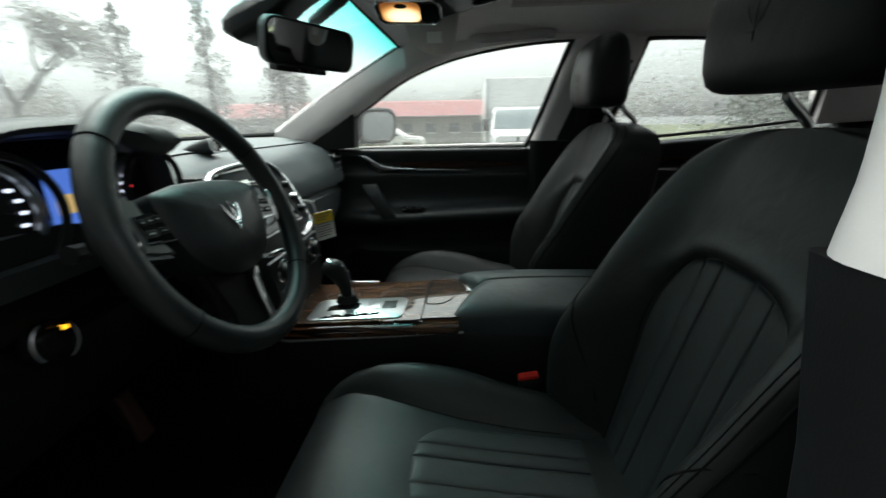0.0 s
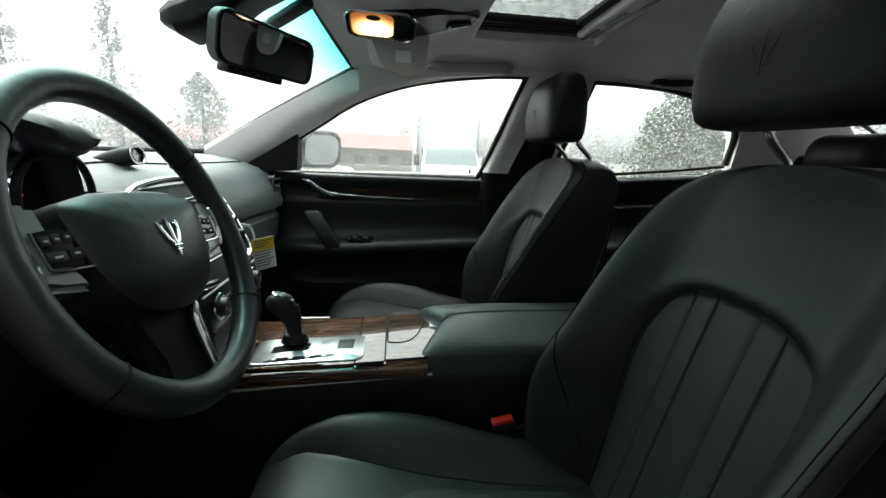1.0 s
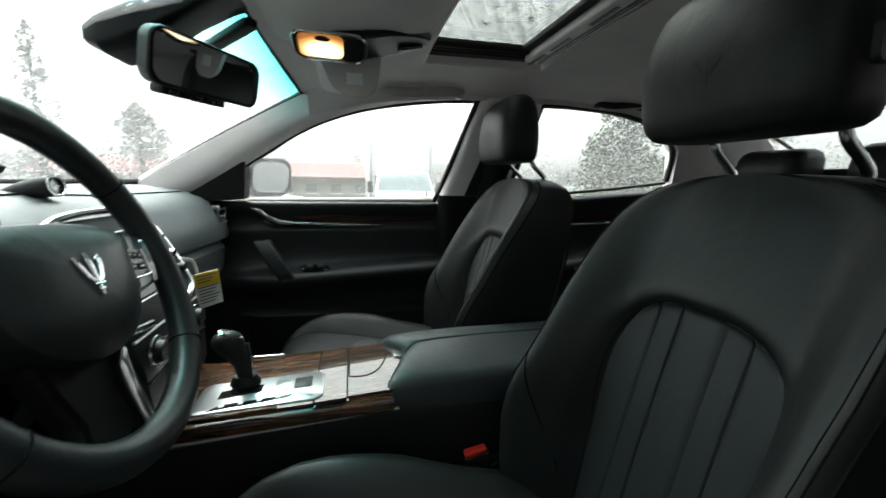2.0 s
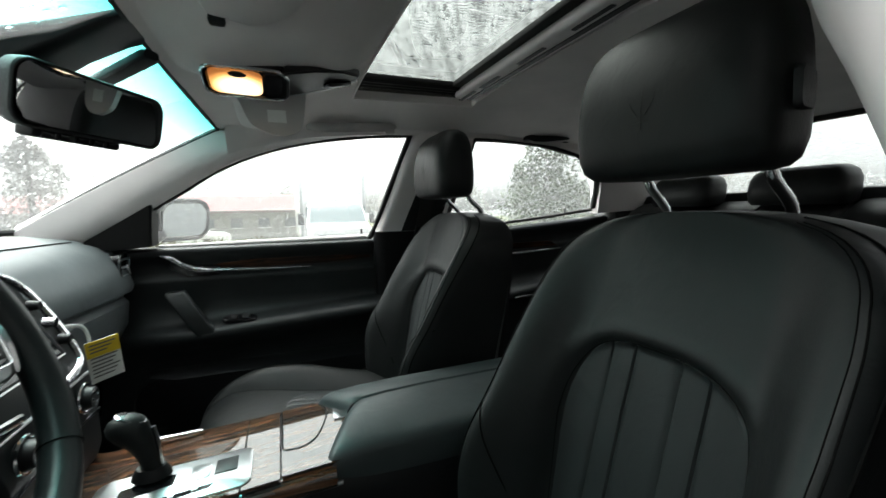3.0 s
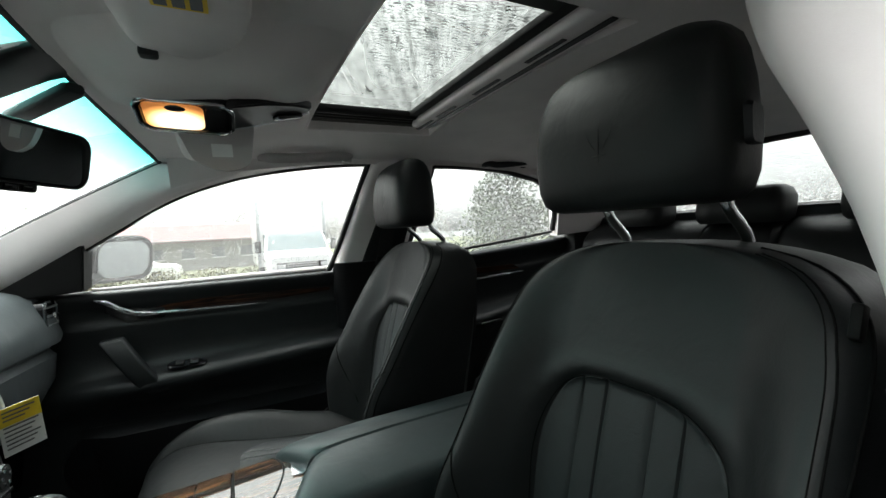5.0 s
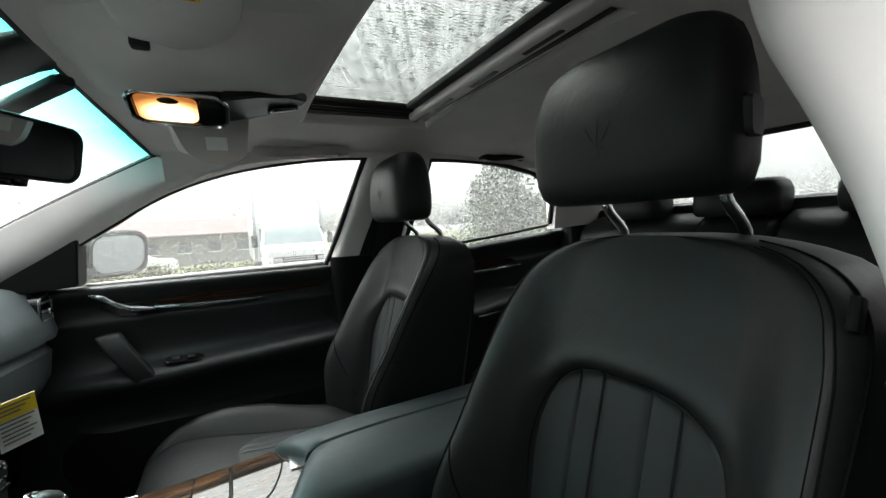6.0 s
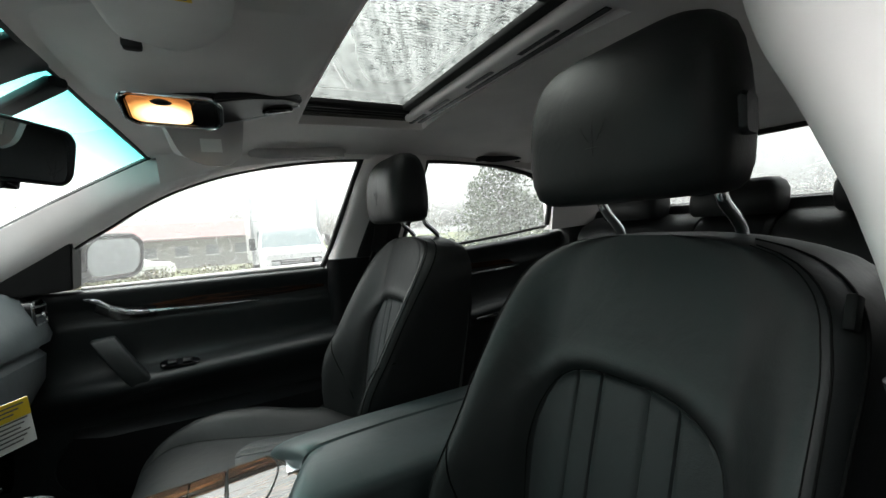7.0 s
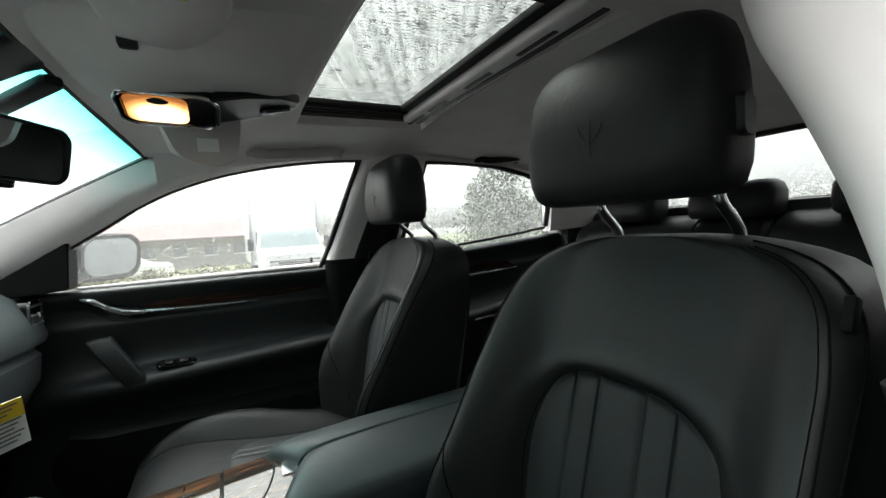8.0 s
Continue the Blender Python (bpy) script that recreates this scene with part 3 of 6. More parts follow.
DOOR_SOFT = [(p.z, p.y) for p in curve([(0, y, z) for z, y in DOOR], 3)]


def door_panel(x0, x1, rise):
    """Inner lining: a profile carried along the car, swelling towards the armrest."""
    loops = []
    for x in frange(x0, x1, 32):
        u = (x - x0) / (x1 - x0)
        arm = 0.35 + 0.65 * min(1, max(0, (u - 0.10) / 0.25))
        loop = []
        for z, y in DOOR_SOFT:
            k = math.exp(-((z - 0.725) / 0.055) ** 4)
            yy = 0.712 + (y - 0.712) * (1 + (arm - 1) * k)
            loop.append((x, yy, z + rise * (x - x0) * min(1.0, max(0.0, (z - 0.55) / 0.1)) + 0.05 * (u - 0.40) * k))
        loop += [(x, 0.80, 0.36), (x, 0.80, 0.97)]
        loops.append(loop)
    return loft(loops)


def front_door():
    d = thing("door_1", "closed black passenger door with wood inlay and chrome handle", "car door", (-0.4, 0.72, 0.36), kind="structure")
    part("lining", door_panel(-0.90, 0.0, 0.002), SOFT, d, "black soft door lining")
    part("wood_inlay", prism([(-0.60, 0.928), (-0.45, 0.943), (-0.20, 0.942), (-0.06, 0.936), (-0.06, 0.926), (-0.22, 0.917), (-0.55, 0.918)], "y", 0.704, 0.716, 0.002), DOOR_WOOD, d, "dark satin wood inlay")
    part("chrome_strip", tube(curve([(-0.60, 0.700, 0.918), (-0.48, 0.698, 0.9135), (-0.36, 0.699, 0.9105), (-0.26, 0.703, 0.909)], 5), [0.0062] * 6 + [0.0055] * 4 + [0.0045, 0.004, 0.0035, 0.003, 0.0025, 0.0015], 8), CHROME, d)
    h = part("release_handle", prism([(-0.684, 0.970), (-0.655, 0.967), (-0.630, 0.946), (-0.598, 0.930), (-0.545, 0.921), (-0.540, 0.913), (-0.590, 0.913), (-0.622, 0.926), (-0.655, 0.950), (-0.684, 0.966)], "y", 0.682, 0.700, 0.004, 3), CHROME, d, "polished chrome door release")
    part("handle_recess", prism([(-0.66, 0.955), (-0.60, 0.935), (-0.53, 0.93), (-0.53, 0.90), (-0.62, 0.90), (-0.67, 0.93)], "y", 0.699, 0.712, 0.003), GLOSS, d)
    part("pull_grip", loft([[(x + a * k, y + b * k, z + 0.08 * a * k) for a, b in rrect(0.056, 0.030, 0.009)] for x, y, z, k in ((-0.650, 0.674, 0.861, 0.86), (-0.649, 0.672, 0.858, 0.96), (-0.646, 0.668, 0.852, 1.0), (-0.624, 0.656, 0.816, 1.0), (-0.594, 0.652, 0.766, 1.0), (-0.570, 0.655, 0.726, 1.0), (-0.555, 0.664, 0.702, 0.96))]), LEATHER_FINE, d, "slanted padded pull grip")
    sw = part("switch_panel", move(loft([[(a, b, z) for a, b in rrect(0.098 * k, 0.034 * k, 0.016)] for z, k in ((-0.006, 1.0), (0.003, 1.0), (0.005, 0.94))]), pose(-0.482, 0.668, 0.762, 18, 4, 0)), GLOSS, d)
    for k in (-0.022, 0.014):
        b = part("window_switch", move(box((-0.011, -0.010, 0.004), (0.011, 0.009, 0.013), 0.003), pose(-0.478 + k, 0.668, 0.762, 18, 4, 0)), PLASTIC, sw)
        part("chrome_edge", move(box((-0.010, -0.0115, 0.009), (0.010, -0.0095, 0.0125)), pose(-0.478 + k, 0.668, 0.762, 18, 4, 0)), CHROME, b)
    part("map_pocket", loft([[(x, 0.712 - w, 0.44), (x, 0.700 - w, 0.60), (x, 0.712 - w * 0.4, 0.62), (x, 0.73, 0.62), (x, 0.73, 0.44)] for x, w in ((-0.74, 0.0), (-0.66, 0.045), (-0.3, 0.055), (-0.08, 0.05), (-0.05, 0.0))]), PLASTIC, d)
    bm = bmesh.new()
    bmesh.ops.create_cone(bm, cap_ends=True, segments=28, radius1=0.085, radius2=0.078, depth=0.012, matrix=pose(-0.70, 0.694, 0.52, 90, 0, 0))
    part("speaker_grille", bm, PLASTIC, d)
    # seal coloured pale for the sky's grazing reflection along the sill
    part("sill_seal", tube([(x, 0.710, 0.993 + 0.008 * (x + 0.9)) for x in (-0.69, -0.5, -0.3, -0.06)], [0.005, 0.0065, 0.008, 0.009], 8, flat=0.9), TRIM, d, "window sill seal, sky reflection put into its pale colour")
    part("lock_pin", tube([(-0.085, 0.716, 1.006), (-0.085, 0.715, 1.028)], 0.0035, 8), RUBBER, d)
    # mirror corner
    part("mirror_corner", prism([(-0.90, 0.985), (-0.690, 1.000), (-0.682, 1.122), (-0.76, 1.072), (-0.90, 0.995)][:4], "y", 0.636, 0.712, 0.004), BLACK, d, "black triangular mirror corner")
    # window frame and glass
    run = [Vector((p.x, p.y + 0.014, p.z)) for p in curve(TOP_LINE[1:11], 4)]
    part("window_frame", tube(run, 0.006, 8), RUBBER, d)
    part("rear_frame", tube([(-0.062, 0.690, 0.995), (-0.046, 0.672, 1.03), (-0.002, 0.606, 1.17), (0.038, 0.548, 1.295), (0.050, 0.535, 1.33)], 0.009, 8), RUBBER, d, "dark rubber window frame")
    part("pane", grid(front_glass, frange(0, 1, 10), frange(0, 1, 6)), GLASS, d).visible_shadow = False


front_door()


def rear_door():
    d = thing("door_2", "closed black rear door with chrome strip", "car door", (0.6, 0.72, 0.36), kind="structure")
    part("lining", door_panel(0.20, 1.02, 0.075), SOFT, d, "black soft door lining")
    part("chrome_strip", tube(curve([(0.30, 0.705, 0.905), (0.50, 0.700, 0.906), (0.66, 0.700, 0.912), (0.76, 0.702, 0.917)], 5), [0.007] * 11 + [0.006, 0.005, 0.004, 0.003, 0.002], 8), CHROME, d)
    part("wood_inlay", prism([(0.30, 0.945), (0.70, 0.950), (0.74, 0.93), (0.30, 0.918)], "y", 0.698, 0.716, 0.002), DOOR_WOOD, d)
    sw = part("switch_panel", move(box((-0.05, -0.018, -0.004), (0.05, 0.018, 0.006), 0.003), pose(0.545, 0.652, 0.742, 18, -4, 0)), GLOSS, d)
    part("window_switch", move(box((-0.012, -0.010, 0.005), (0.012, 0.010, 0.014), 0.003), pose(0.545, 0.652, 0.742, 18, -4, 0)), CHROME, sw)
    part("sill_seal", tube([(0.20, 0.722, 1.012), (0.45, 0.718, 1.026), (0.70, 0.708, 1.050), (0.95, 0.694, 1.080)], 0.006, 8, flat=0.7), RUBBER, d)
    part("lock_pin", tube([(0.78, 0.702, 1.055), (0.78, 0.700, 1.082)], 0.0035, 8), RUBBER, d)
    run = [Vector((p.x, p.y + 0.014, p.z)) for p in curve(TOP_LINE[11:], 5)]
    part("window_frame", tube(run, 0.012, 8), RUBBER, d)
    part("front_frame", tube([(0.21, 0.712, 1.0), (0.25, 0.634, 1.16), (0.285, 0.566, 1.326)], 0.011, 8), RUBBER, d)
    part("pane", grid(rear_glass, frange(0, 1, 10), frange(0, 1, 6)), GLASS, d).visible_shadow = False


rear_door()


WING_GLASS = mat("wing_mirror_glass", (0.60, 0.63, 0.62), 0.05, metal=1.0, var=0.05)


# outer door mirror
def door_mirror():
    d = thing("door_mirror", "black wing mirror spotted with rain outside the passenger window", "wing mirror", (-0.74, 0.86, 1.02))
    MX = Matrix.Translation((-0.655, 0.885, 1.072)) @ Matrix.Rotation(math.atan2(-0.66, 0.75), 4, "Z") @ Matrix.Rotation(radians(7), 4, "Y")
    part("housing", move(loft([[(x, a, b) for a, b in rrect(w, h, 0.33 * h)] for x, w, h in ((-0.008, 0.176, 0.118), (0.008, 0.184, 0.126), (0.010, 0.190, 0.132), (0.008, 0.196, 0.140), (-0.004, 0.204, 0.146), (-0.03, 0.200, 0.142), (-0.07, 0.170, 0.110), (-0.095, 0.10, 0.06))]), MX), RUBBER, d)
    part("mirror_glass", move(loft([[(x, a, b) for a, b in rrect(0.168, 0.110, 0.040)] for x in (0.004, 0.0125)]), MX @ Matrix.Rotation(radians(4), 4, "Z")), WING_GLASS, d, "mirror glass")
    part("arm", tube([(-0.77, 0.745, 1.005), (-0.74, 0.79, 1.008), (-0.71, 0.84, 1.025)], 0.020, 8), GLOSS, d)
    drops("rain_on_wing_mirror", "rain drops on the wing mirror", lambda u, v: MX @ Vector((0.0135, (u - 0.5) * 0.16, (v - 0.5) * 0.10)), (MX.to_3x3() @ Vector((1, 0, 0))), 220, 0.0022, rng)


door_mirror()


# ---- front seats ----
FC = [(0.50, -0.035), (0.60, -0.010), (0.70, 0.013), (0.80, 0.038), (0.90, 0.066), (1.00, 0.096), (1.08, 0.118)]
FB = [(0.50, -0.118), (0.60, -0.128), (0.68, -0.126), (0.735, -0.110), (0.775, -0.086), (0.80, -0.069), (0.83, -0.052), (0.88, -0.024), (0.95, 0.020), (1.00, 0.054), (1.04, 0.084), (1.08, 0.118)]
XB = [(0.50, 0.14), (0.70, 0.172), (0.85, 0.20), (1.00, 0.216), (1.05, 0.210), (1.08, 0.180)]


def seat_hw(z):
    """Half the backrest's width."""
    if z > 0.90:
        return 0.217 * max(0.0, 1 - ((z - 0.90) / 0.1795) ** 5) ** 0.4
    return lerp([(0.50, 0.205), (0.70, 0.216), (0.90, 0.217)], z)


def seat_insert_edge(z):
    """Half the pleated insert's width: straight below, arched on top."""
    if z > 0.778:
        return 0.130 * max(0.0, 1 - ((z - 0.778) / 0.130) ** 3) ** (1 / 3)
    return lerp([(0.50, 0.116), (0.778, 0.130)], z)


def back_front(u, z):
    """Front skin of the backrest: x at a width u from the seat's middle."""
    w, c, b = seat_hw(z), smooth_lerp(FC, z), smooth_lerp(FB, z)
    a = abs(u) / w
    t = min(1.0, max(0.0, (a - 0.50) / 0.46))
    x = c + (b - c) * t * t * (3 - 2 * t)
    if a > 0.74:
        t = min(1.0, (a - 0.74) / 0.26)
        x += 0.050 * (1 - math.sqrt(max(0.0, 1 - t ** 3)))
    return x


def back_skin(u, z):
    """The backrest's skin with the pressed-in field of the pleated insert."""
    f = (abs(u) / 0.130) ** 3 + max(0.0, (z - 0.778) / 0.130) ** 3
    d = 0.130 * (1 - f ** (1 / 3))
    t = min(1.0, max(0.0, (d + 0.008) / 0.015))
    lip = 0.004 * math.exp(-((d + 0.016) / 0.012) ** 2)
    return back_front(u, z) + 0.011 * t * t * (3 - 2 * t) - lip


def front_seat(y0, label, q0):
    s = thing("car_seat", label, "car seat", (-0.15, y0, 0.33), "front seats")
    # backrest
    zs = frange(0.50, 0.76, 10) + frange(0.768, 0.94, 26) + [0.955, 0.97, 0.985, 1.0, 1.01, 1.02, 1.03, 1.04, 1.052, 1.062, 1.069, 1.074, 1.077, 1.0788]
    loops = []
    for z in zs:
        w, xb = seat_hw(z), lerp(XB, z)
        front = [(back_skin(w * a, z), y0 + w * a, z) for a in [-1, -0.985, -0.96] + frange(-0.93, 0.93, 63) + [0.96, 0.985, 1]]
        xs = back_front(w, z)
        back = [(xs + (xb - xs) * 0.6, y0 + w, z), (xs + (xb - xs) * 0.88, y0 + w * 0.97, z), (xb, y0 + w * 0.82, z), (xb, y0 + w * 0.3, z)]
        loops.append(front + back + [(p[0], 2 * y0 - p[1], p[2]) for p in back[::-1]])
    back_ob = part("backrest", loft(loops), LEATHER, s, "black leather backrest with deep side bolsters")
    # pleated middle of the backrest, five padded strips
    cuts = [-1.0, -0.55, -0.26, 0.26, 0.55, 1.0]
    for a0, a1 in zip(cuts, cuts[1:]):
        def strip(t, z):
            e = 0.975 * seat_insert_edge(z)
            lo, hi = max(-e, a0 * 0.128), min(e, a1 * 0.128)
            if hi < lo:
                lo = hi = max(-e, min(e, (lo + hi) / 2))
            u = lo + (hi - lo) * t
            puff = 0.0005 + 0.0042 * (1 - (2 * t - 1) ** 6) ** 0.5
            return (back_skin(u, z) - puff, y0 + u, z)
        near = min(abs(a0), abs(a1)) if a0 * a1 > 0 else 0.0
        lim = 0.778 + 0.130 * max(0.0, 1 - (near * 0.128 / 0.130) ** 3) ** (1 / 3) - 0.0005
        zz = frange(0.51, lim - 0.05, 12) + [lim - 0.05 * (1 - k / 10) ** 2.5 for k in range(1, 11)]
        part("pleat", grid(strip, [0, 0.06, 0.15, 0.3, 0.5, 0.7, 0.85, 0.94, 1], zz), LEATHER_FINE, back_ob)
    # piping round the insert and along the shoulder
    zz = frange(0.51, 0.86, 22) + frange(0.865, 0.9075, 22)
    arch = [(back_skin(-seat_insert_edge(z), z) - 0.0005, y0 - seat_insert_edge(z), z) for z in zz]
    arch += [(back_skin(0, 0.9080) - 0.0005, y0, 0.9080)] + [(p[0], 2 * y0 - p[1], p[2]) for p in arch[::-1]]
    part("insert_piping", tube(arch, 0.0008, 6), STITCH, back_ob)
    for q in (-1, 1):
        for inset, r in ((0.0, 0.0010), (0.028, 0.0006)):
            edge = []
            for z in frange(0.55, 1.068, 70):
                a = lerp([(0.55, 0.955), (0.90, 0.945), (0.97, 0.930), (1.0, 0.918), (1.04, 0.922), (1.07, 0.930)], z) - inset
                edge.append((back_front(seat_hw(z) * a, z) - 0.0004, y0 + q * seat_hw(z) * a, z))
            part("shoulder_seam", tube(edge, r, 6), STITCH, back_ob)
        edge = [(back_front(seat_hw(z) * 0.985, z) - 0.0004, y0 + q * (seat_hw(z) * 0.985 + 0.0004), z) for z in frange(0.55, 1.072, 70)]
        part("side_seam", tube(edge, 0.0016, 6), STITCH, back_ob)
        pts = []
        for k in range(13):
            t = k / 12
            a, z = 1.0 - 0.36 * t ** 0.8, 0.800 - 0.20 * t ** 1.3
            w = seat_hw(z)
            pts.append((back_front(w * a, z) - 0.0005, y0 + q * w * a, z))
        part("bolster_seam", tube(pts, 0.0014, 6), STITCH, back_ob)
    part("back_panel", loft([[(lerp(XB, z) + 0.004 + d, y0 + a * seat_hw(z) * 0.8, z) for a in (-1, -0.5, 0, 0.5, 1)] + [(lerp(XB, z) - 0.01, y0 + a * seat_hw(z) * 0.8, z) for a in (1, -1)] for z, d in ((0.52, 0), (0.7, 0.01), (0.9, 0.008), (1.03, 0))]), PLASTIC, back_ob)
    part("belt_loop", move(box((-0.006, -0.004, -0.017), (0.007, 0.004, 0.011), 0.002), pose(0.078, y0 + q0 * 0.203, 1.024, 0, 20, 0)), BLACK, back_ob, "black belt guide loop")
    # cushion: raised bolsters that run out towards the front corners, a sunken pleated middle
    def cushion_w(x):
        return lerp([(-0.597, 0.165), (-0.585, 0.200), (-0.55, 0.228), (-0.50, 0.240), (-0.3, 0.245), (-0.18, 0.230), (0.0, 0.222)], x)

    def cushion_in(x):
        """Where the bolster begins, from the seat's middle."""
        return lerp([(-0.597, 0.190), (-0.50, 0.186), (-0.42, 0.160), (-0.36, 0.142), (-0.28, 0.128), (-0.15, 0.118), (0.0, 0.118)], x)

    def cushion_top(x, u):
        base = lerp([(-0.597, 0.47), (-0.590, 0.500), (-0.575, 0.526), (-0.55, 0.549), (-0.51, 0.565), (-0.45, 0.571), (-0.38, 0.570), (-0.30, 0.560), (-0.20, 0.549), (-0.02, 0.535)], x)
        side = lerp([(-0.597, 0.0), (-0.56, 0.012), (-0.50, 0.030), (-0.45, 0.046), (-0.40, 0.054), (-0.34, 0.058), (-0.28, 0.056), (-0.22, 0.046), (-0.10, 0.028), (0.0, 0.02)], x)
        u, w, n = abs(u), cushion_w(x), cushion_in(x)
        peak = n + 0.55 * (w - n)
        if u < n - 0.012:
            z = base
        elif u < peak:
            t = (u - n + 0.012) / (peak - n + 0.012)
            z = base + side * t * t * (3 - 2 * t)
        else:
            t = (u - peak) / (w - peak)
            z = base + side - 0.055 * (1 - math.sqrt(max(0.0, 1 - t * t)))
        crease = 0.0045 * math.exp(-((u - n) / 0.006) ** 2) if x > -0.56 else 0.0
        return z - crease
    loops = []
    for x in [-0.597, -0.593, -0.585, -0.573, -0.56, -0.54, -0.52, -0.50, -0.475, -0.45, -0.425, -0.40, -0.37, -0.34, -0.31, -0.28, -0.24, -0.2, -0.16, -0.12, -0.08, -0.05, 0.0]:
        w, n = cushion_w(x), cushion_in(x)
        half = [0.0, n * 0.35, n * 0.7, n - 0.022, n - 0.012, n - 0.006, n, n + 0.006, n + 0.012] + [n + 0.012 + (w - n - 0.012) * k for k in (0.2, 0.4, 0.55, 0.7, 0.82, 0.91, 0.97, 1.0)]
        low = lerp([(-0.597, 0.44), (-0.56, 0.40), (0, 0.38)], x)
        loops.append([(x, y0 + u, cushion_top(x, u)) for u in [-h for h in half[:0:-1]] + half] + [(x, y0 + w, low), (x, y0 - w, low)])
    cush = part("cushion", loft(loops), LEATHER, s, "black leather seat cushion with raised bolsters")

    def front_edge(u):
        """The rounded front end of the pleated middle."""
        return -0.362 + 0.055 * (abs(u) / 0.100) ** 4
    for a0, a1 in zip(cuts, cuts[1:]):
        def cushion_strip(t, k):
            u = 0.100 * (a0 + (a1 - a0) * t)
            x = front_edge(u) + (-0.07 - front_edge(u)) * k
            puff = 0.0065 * (1 - (2 * t - 1) ** 6) ** 0.5 * min(1.0, k / 0.06) ** 0.5
            return (x, y0 + u, cushion_top(x, 0.0) + 0.0005 + puff)
        part("pleat", grid(cushion_strip, [0, 0.03, 0.08, 0.17, 0.33, 0.5, 0.67, 0.83, 0.92, 0.97, 1], [0, 0.01, 0.03, 0.06, 0.12, 0.25, 0.4, 0.55, 0.7, 0.85, 1.0]), LEATHER_FINE, cush)
    for q in (-1, 1):
        part("cushion_seam", tube([(x, y0 + q * cushion_in(x), cushion_top(x, cushion_in(x)) + 0.0004) for x in frange(-0.555, -0.1, 26)], 0.0011, 6), STITCH, cush)
    part("seat_base", box((-0.50, y0 - 0.22, 0.34), (0.08, y0 + 0.22, 0.42), 0.02), PLASTIC, s)
    for q in (-1, 1):
        part("seat_rail", box((-0.52, y0 + q * 0.17 - 0.02, 0.305), (0.12, y0 + q * 0.17 + 0.02, 0.345), 0.004), PLASTIC, s)
        part("hinge_cover", prism([(-0.22, 0.40), (0.12, 0.40), (0.13, 0.50), (0.06, 0.60), (-0.04, 0.60), (-0.20, 0.50)], "y", y0 + q * 0.245 - 0.012, y0 + q * 0.245 + 0.012, 0.008), PLASTIC, s)
    # head restraint
    hr_loops = []
    prof = [(1.121, 0.104, 0.060, 0.128), (1.124, 0.114, 0.050, 0.138), (1.132, 0.122, 0.042, 0.145), (1.15, 0.127, 0.037, 0.149), (1.18, 0.129, 0.035, 0.150), (1.21, 0.128, 0.036, 0.149), (1.24, 0.126, 0.040, 0.146), (1.262, 0.122, 0.046, 0.142), (1.280, 0.115, 0.053, 0.137), (1.292, 0.104, 0.062, 0.131), (1.300, 0.088, 0.072, 0.124), (1.304, 0.066, 0.082, 0.116)]
    for z, w, xf, xr in prof:
        c, d = (xf + xr) / 2, (xr - xf) / 2
        loop = []
        for k in range(72):
            t = 2 * math.pi * k / 72
            ct, st = math.cos(t), math.sin(t)
            ex = 0.28
            loop.append((c + d * math.copysign(abs(ct) ** ex, ct) + (0.010 * (abs(st) ** 2) if ct < 0 else 0), y0 + w * math.copysign(abs(st) ** ex, st) * (1 - 0.17 * max(0.0, ct) ** 0.5), z))
        hr_loops.append(loop)
    head = part("headrest", loft(hr_loops), LEATHER, s, "black leather head restraint with pressed emblem")
    for q in (-1, 1):
        part("chrome_post", tube(curve([(0.132, y0 + q * 0.079, 1.15), (0.136, y0 + q * 0.079, 1.128), (0.144, y0 + q * 0.079, 1.112), (0.164, y0 + q * 0.080, 1.094), (0.176, y0 + q * 0.080, 1.080), (0.178, y0 + q * 0.080, 1.064)], 5), 0.0066, 10), CHROME, s, "bent chrome post")
        bm = bmesh.new()
        bmesh.ops.create_cone(bm, cap_ends=True, segments=16, radius1=0.0105, radius2=0.0095, depth=0.006, matrix=pose(0.178, y0 + q * 0.080, 1.068))
        part("post_guide", bm, PLASTIC, s)
    # pressed three-pronged emblem: thin dents drawn as low ridges
    bm = bmesh.new()
    for dy, h in ((-0.018, 0.024), (0.0, 0.030), (0.018, 0.020)):
        add(bm, tube(curve([(0.0391, y0 + dy, 1.205 + h * 0.8), (0.0354, y0 + dy * 0.9, 1.205), (0.0351, y0 + dy * 0.3, 1.189)], 4), 0.0004, 5))
    add(bm, tube([(0.0352, y0, 1.195), (0.0349, y0, 1.172)], 0.0005, 5))
    add(bm, tube([(0.0349, y0 - 0.010, 1.182), (0.0349, y0 + 0.010, 1.182)], 0.0005, 5))
    part("pressed_emblem", bm, LEATHER, head)
    part("side_button", loft([[(0.094 + a, y0 + q0 * (0.1235 + d - 0.20 * a), 1.190 + b) for a, b in rrect(0.038 * k, 0.040 * k, 0.008)] for d, k in ((-0.010, 1.0), (0.004, 1.0), (0.008, 0.88))]), SOFT, head, "black adjuster button")
    return s


front_seat(-0.377, "black leather driver's seat with pleated back", -1)
front_seat(0.377, "black leather passenger seat with pleated back", 1)


# ---- dashboard ----
DASH = [(-1.37, 1.030), (-1.15, 1.042), (-0.98, 1.040), (-0.88, 1.024), (-0.825, 1.004), (-0.792, 0.975), (-0.772, 0.93), (-0.762, 0.892), (-0.768, 0.874), (-0.785, 0.868),
        (-0.792, 0.858), (-0.778, 0.842), (-0.785, 0.78), (-0.84, 0.68), (-0.95, 0.60), (-1.10, 0.58), (-1.36, 0.90)]


def dash_x(y):
    """How far the dash stands back towards its ends."""
    return -0.012 + 0.030 * max(0.0, abs(y) - 0.35) / 0.35 if abs(y) > 0.35 else -0.012


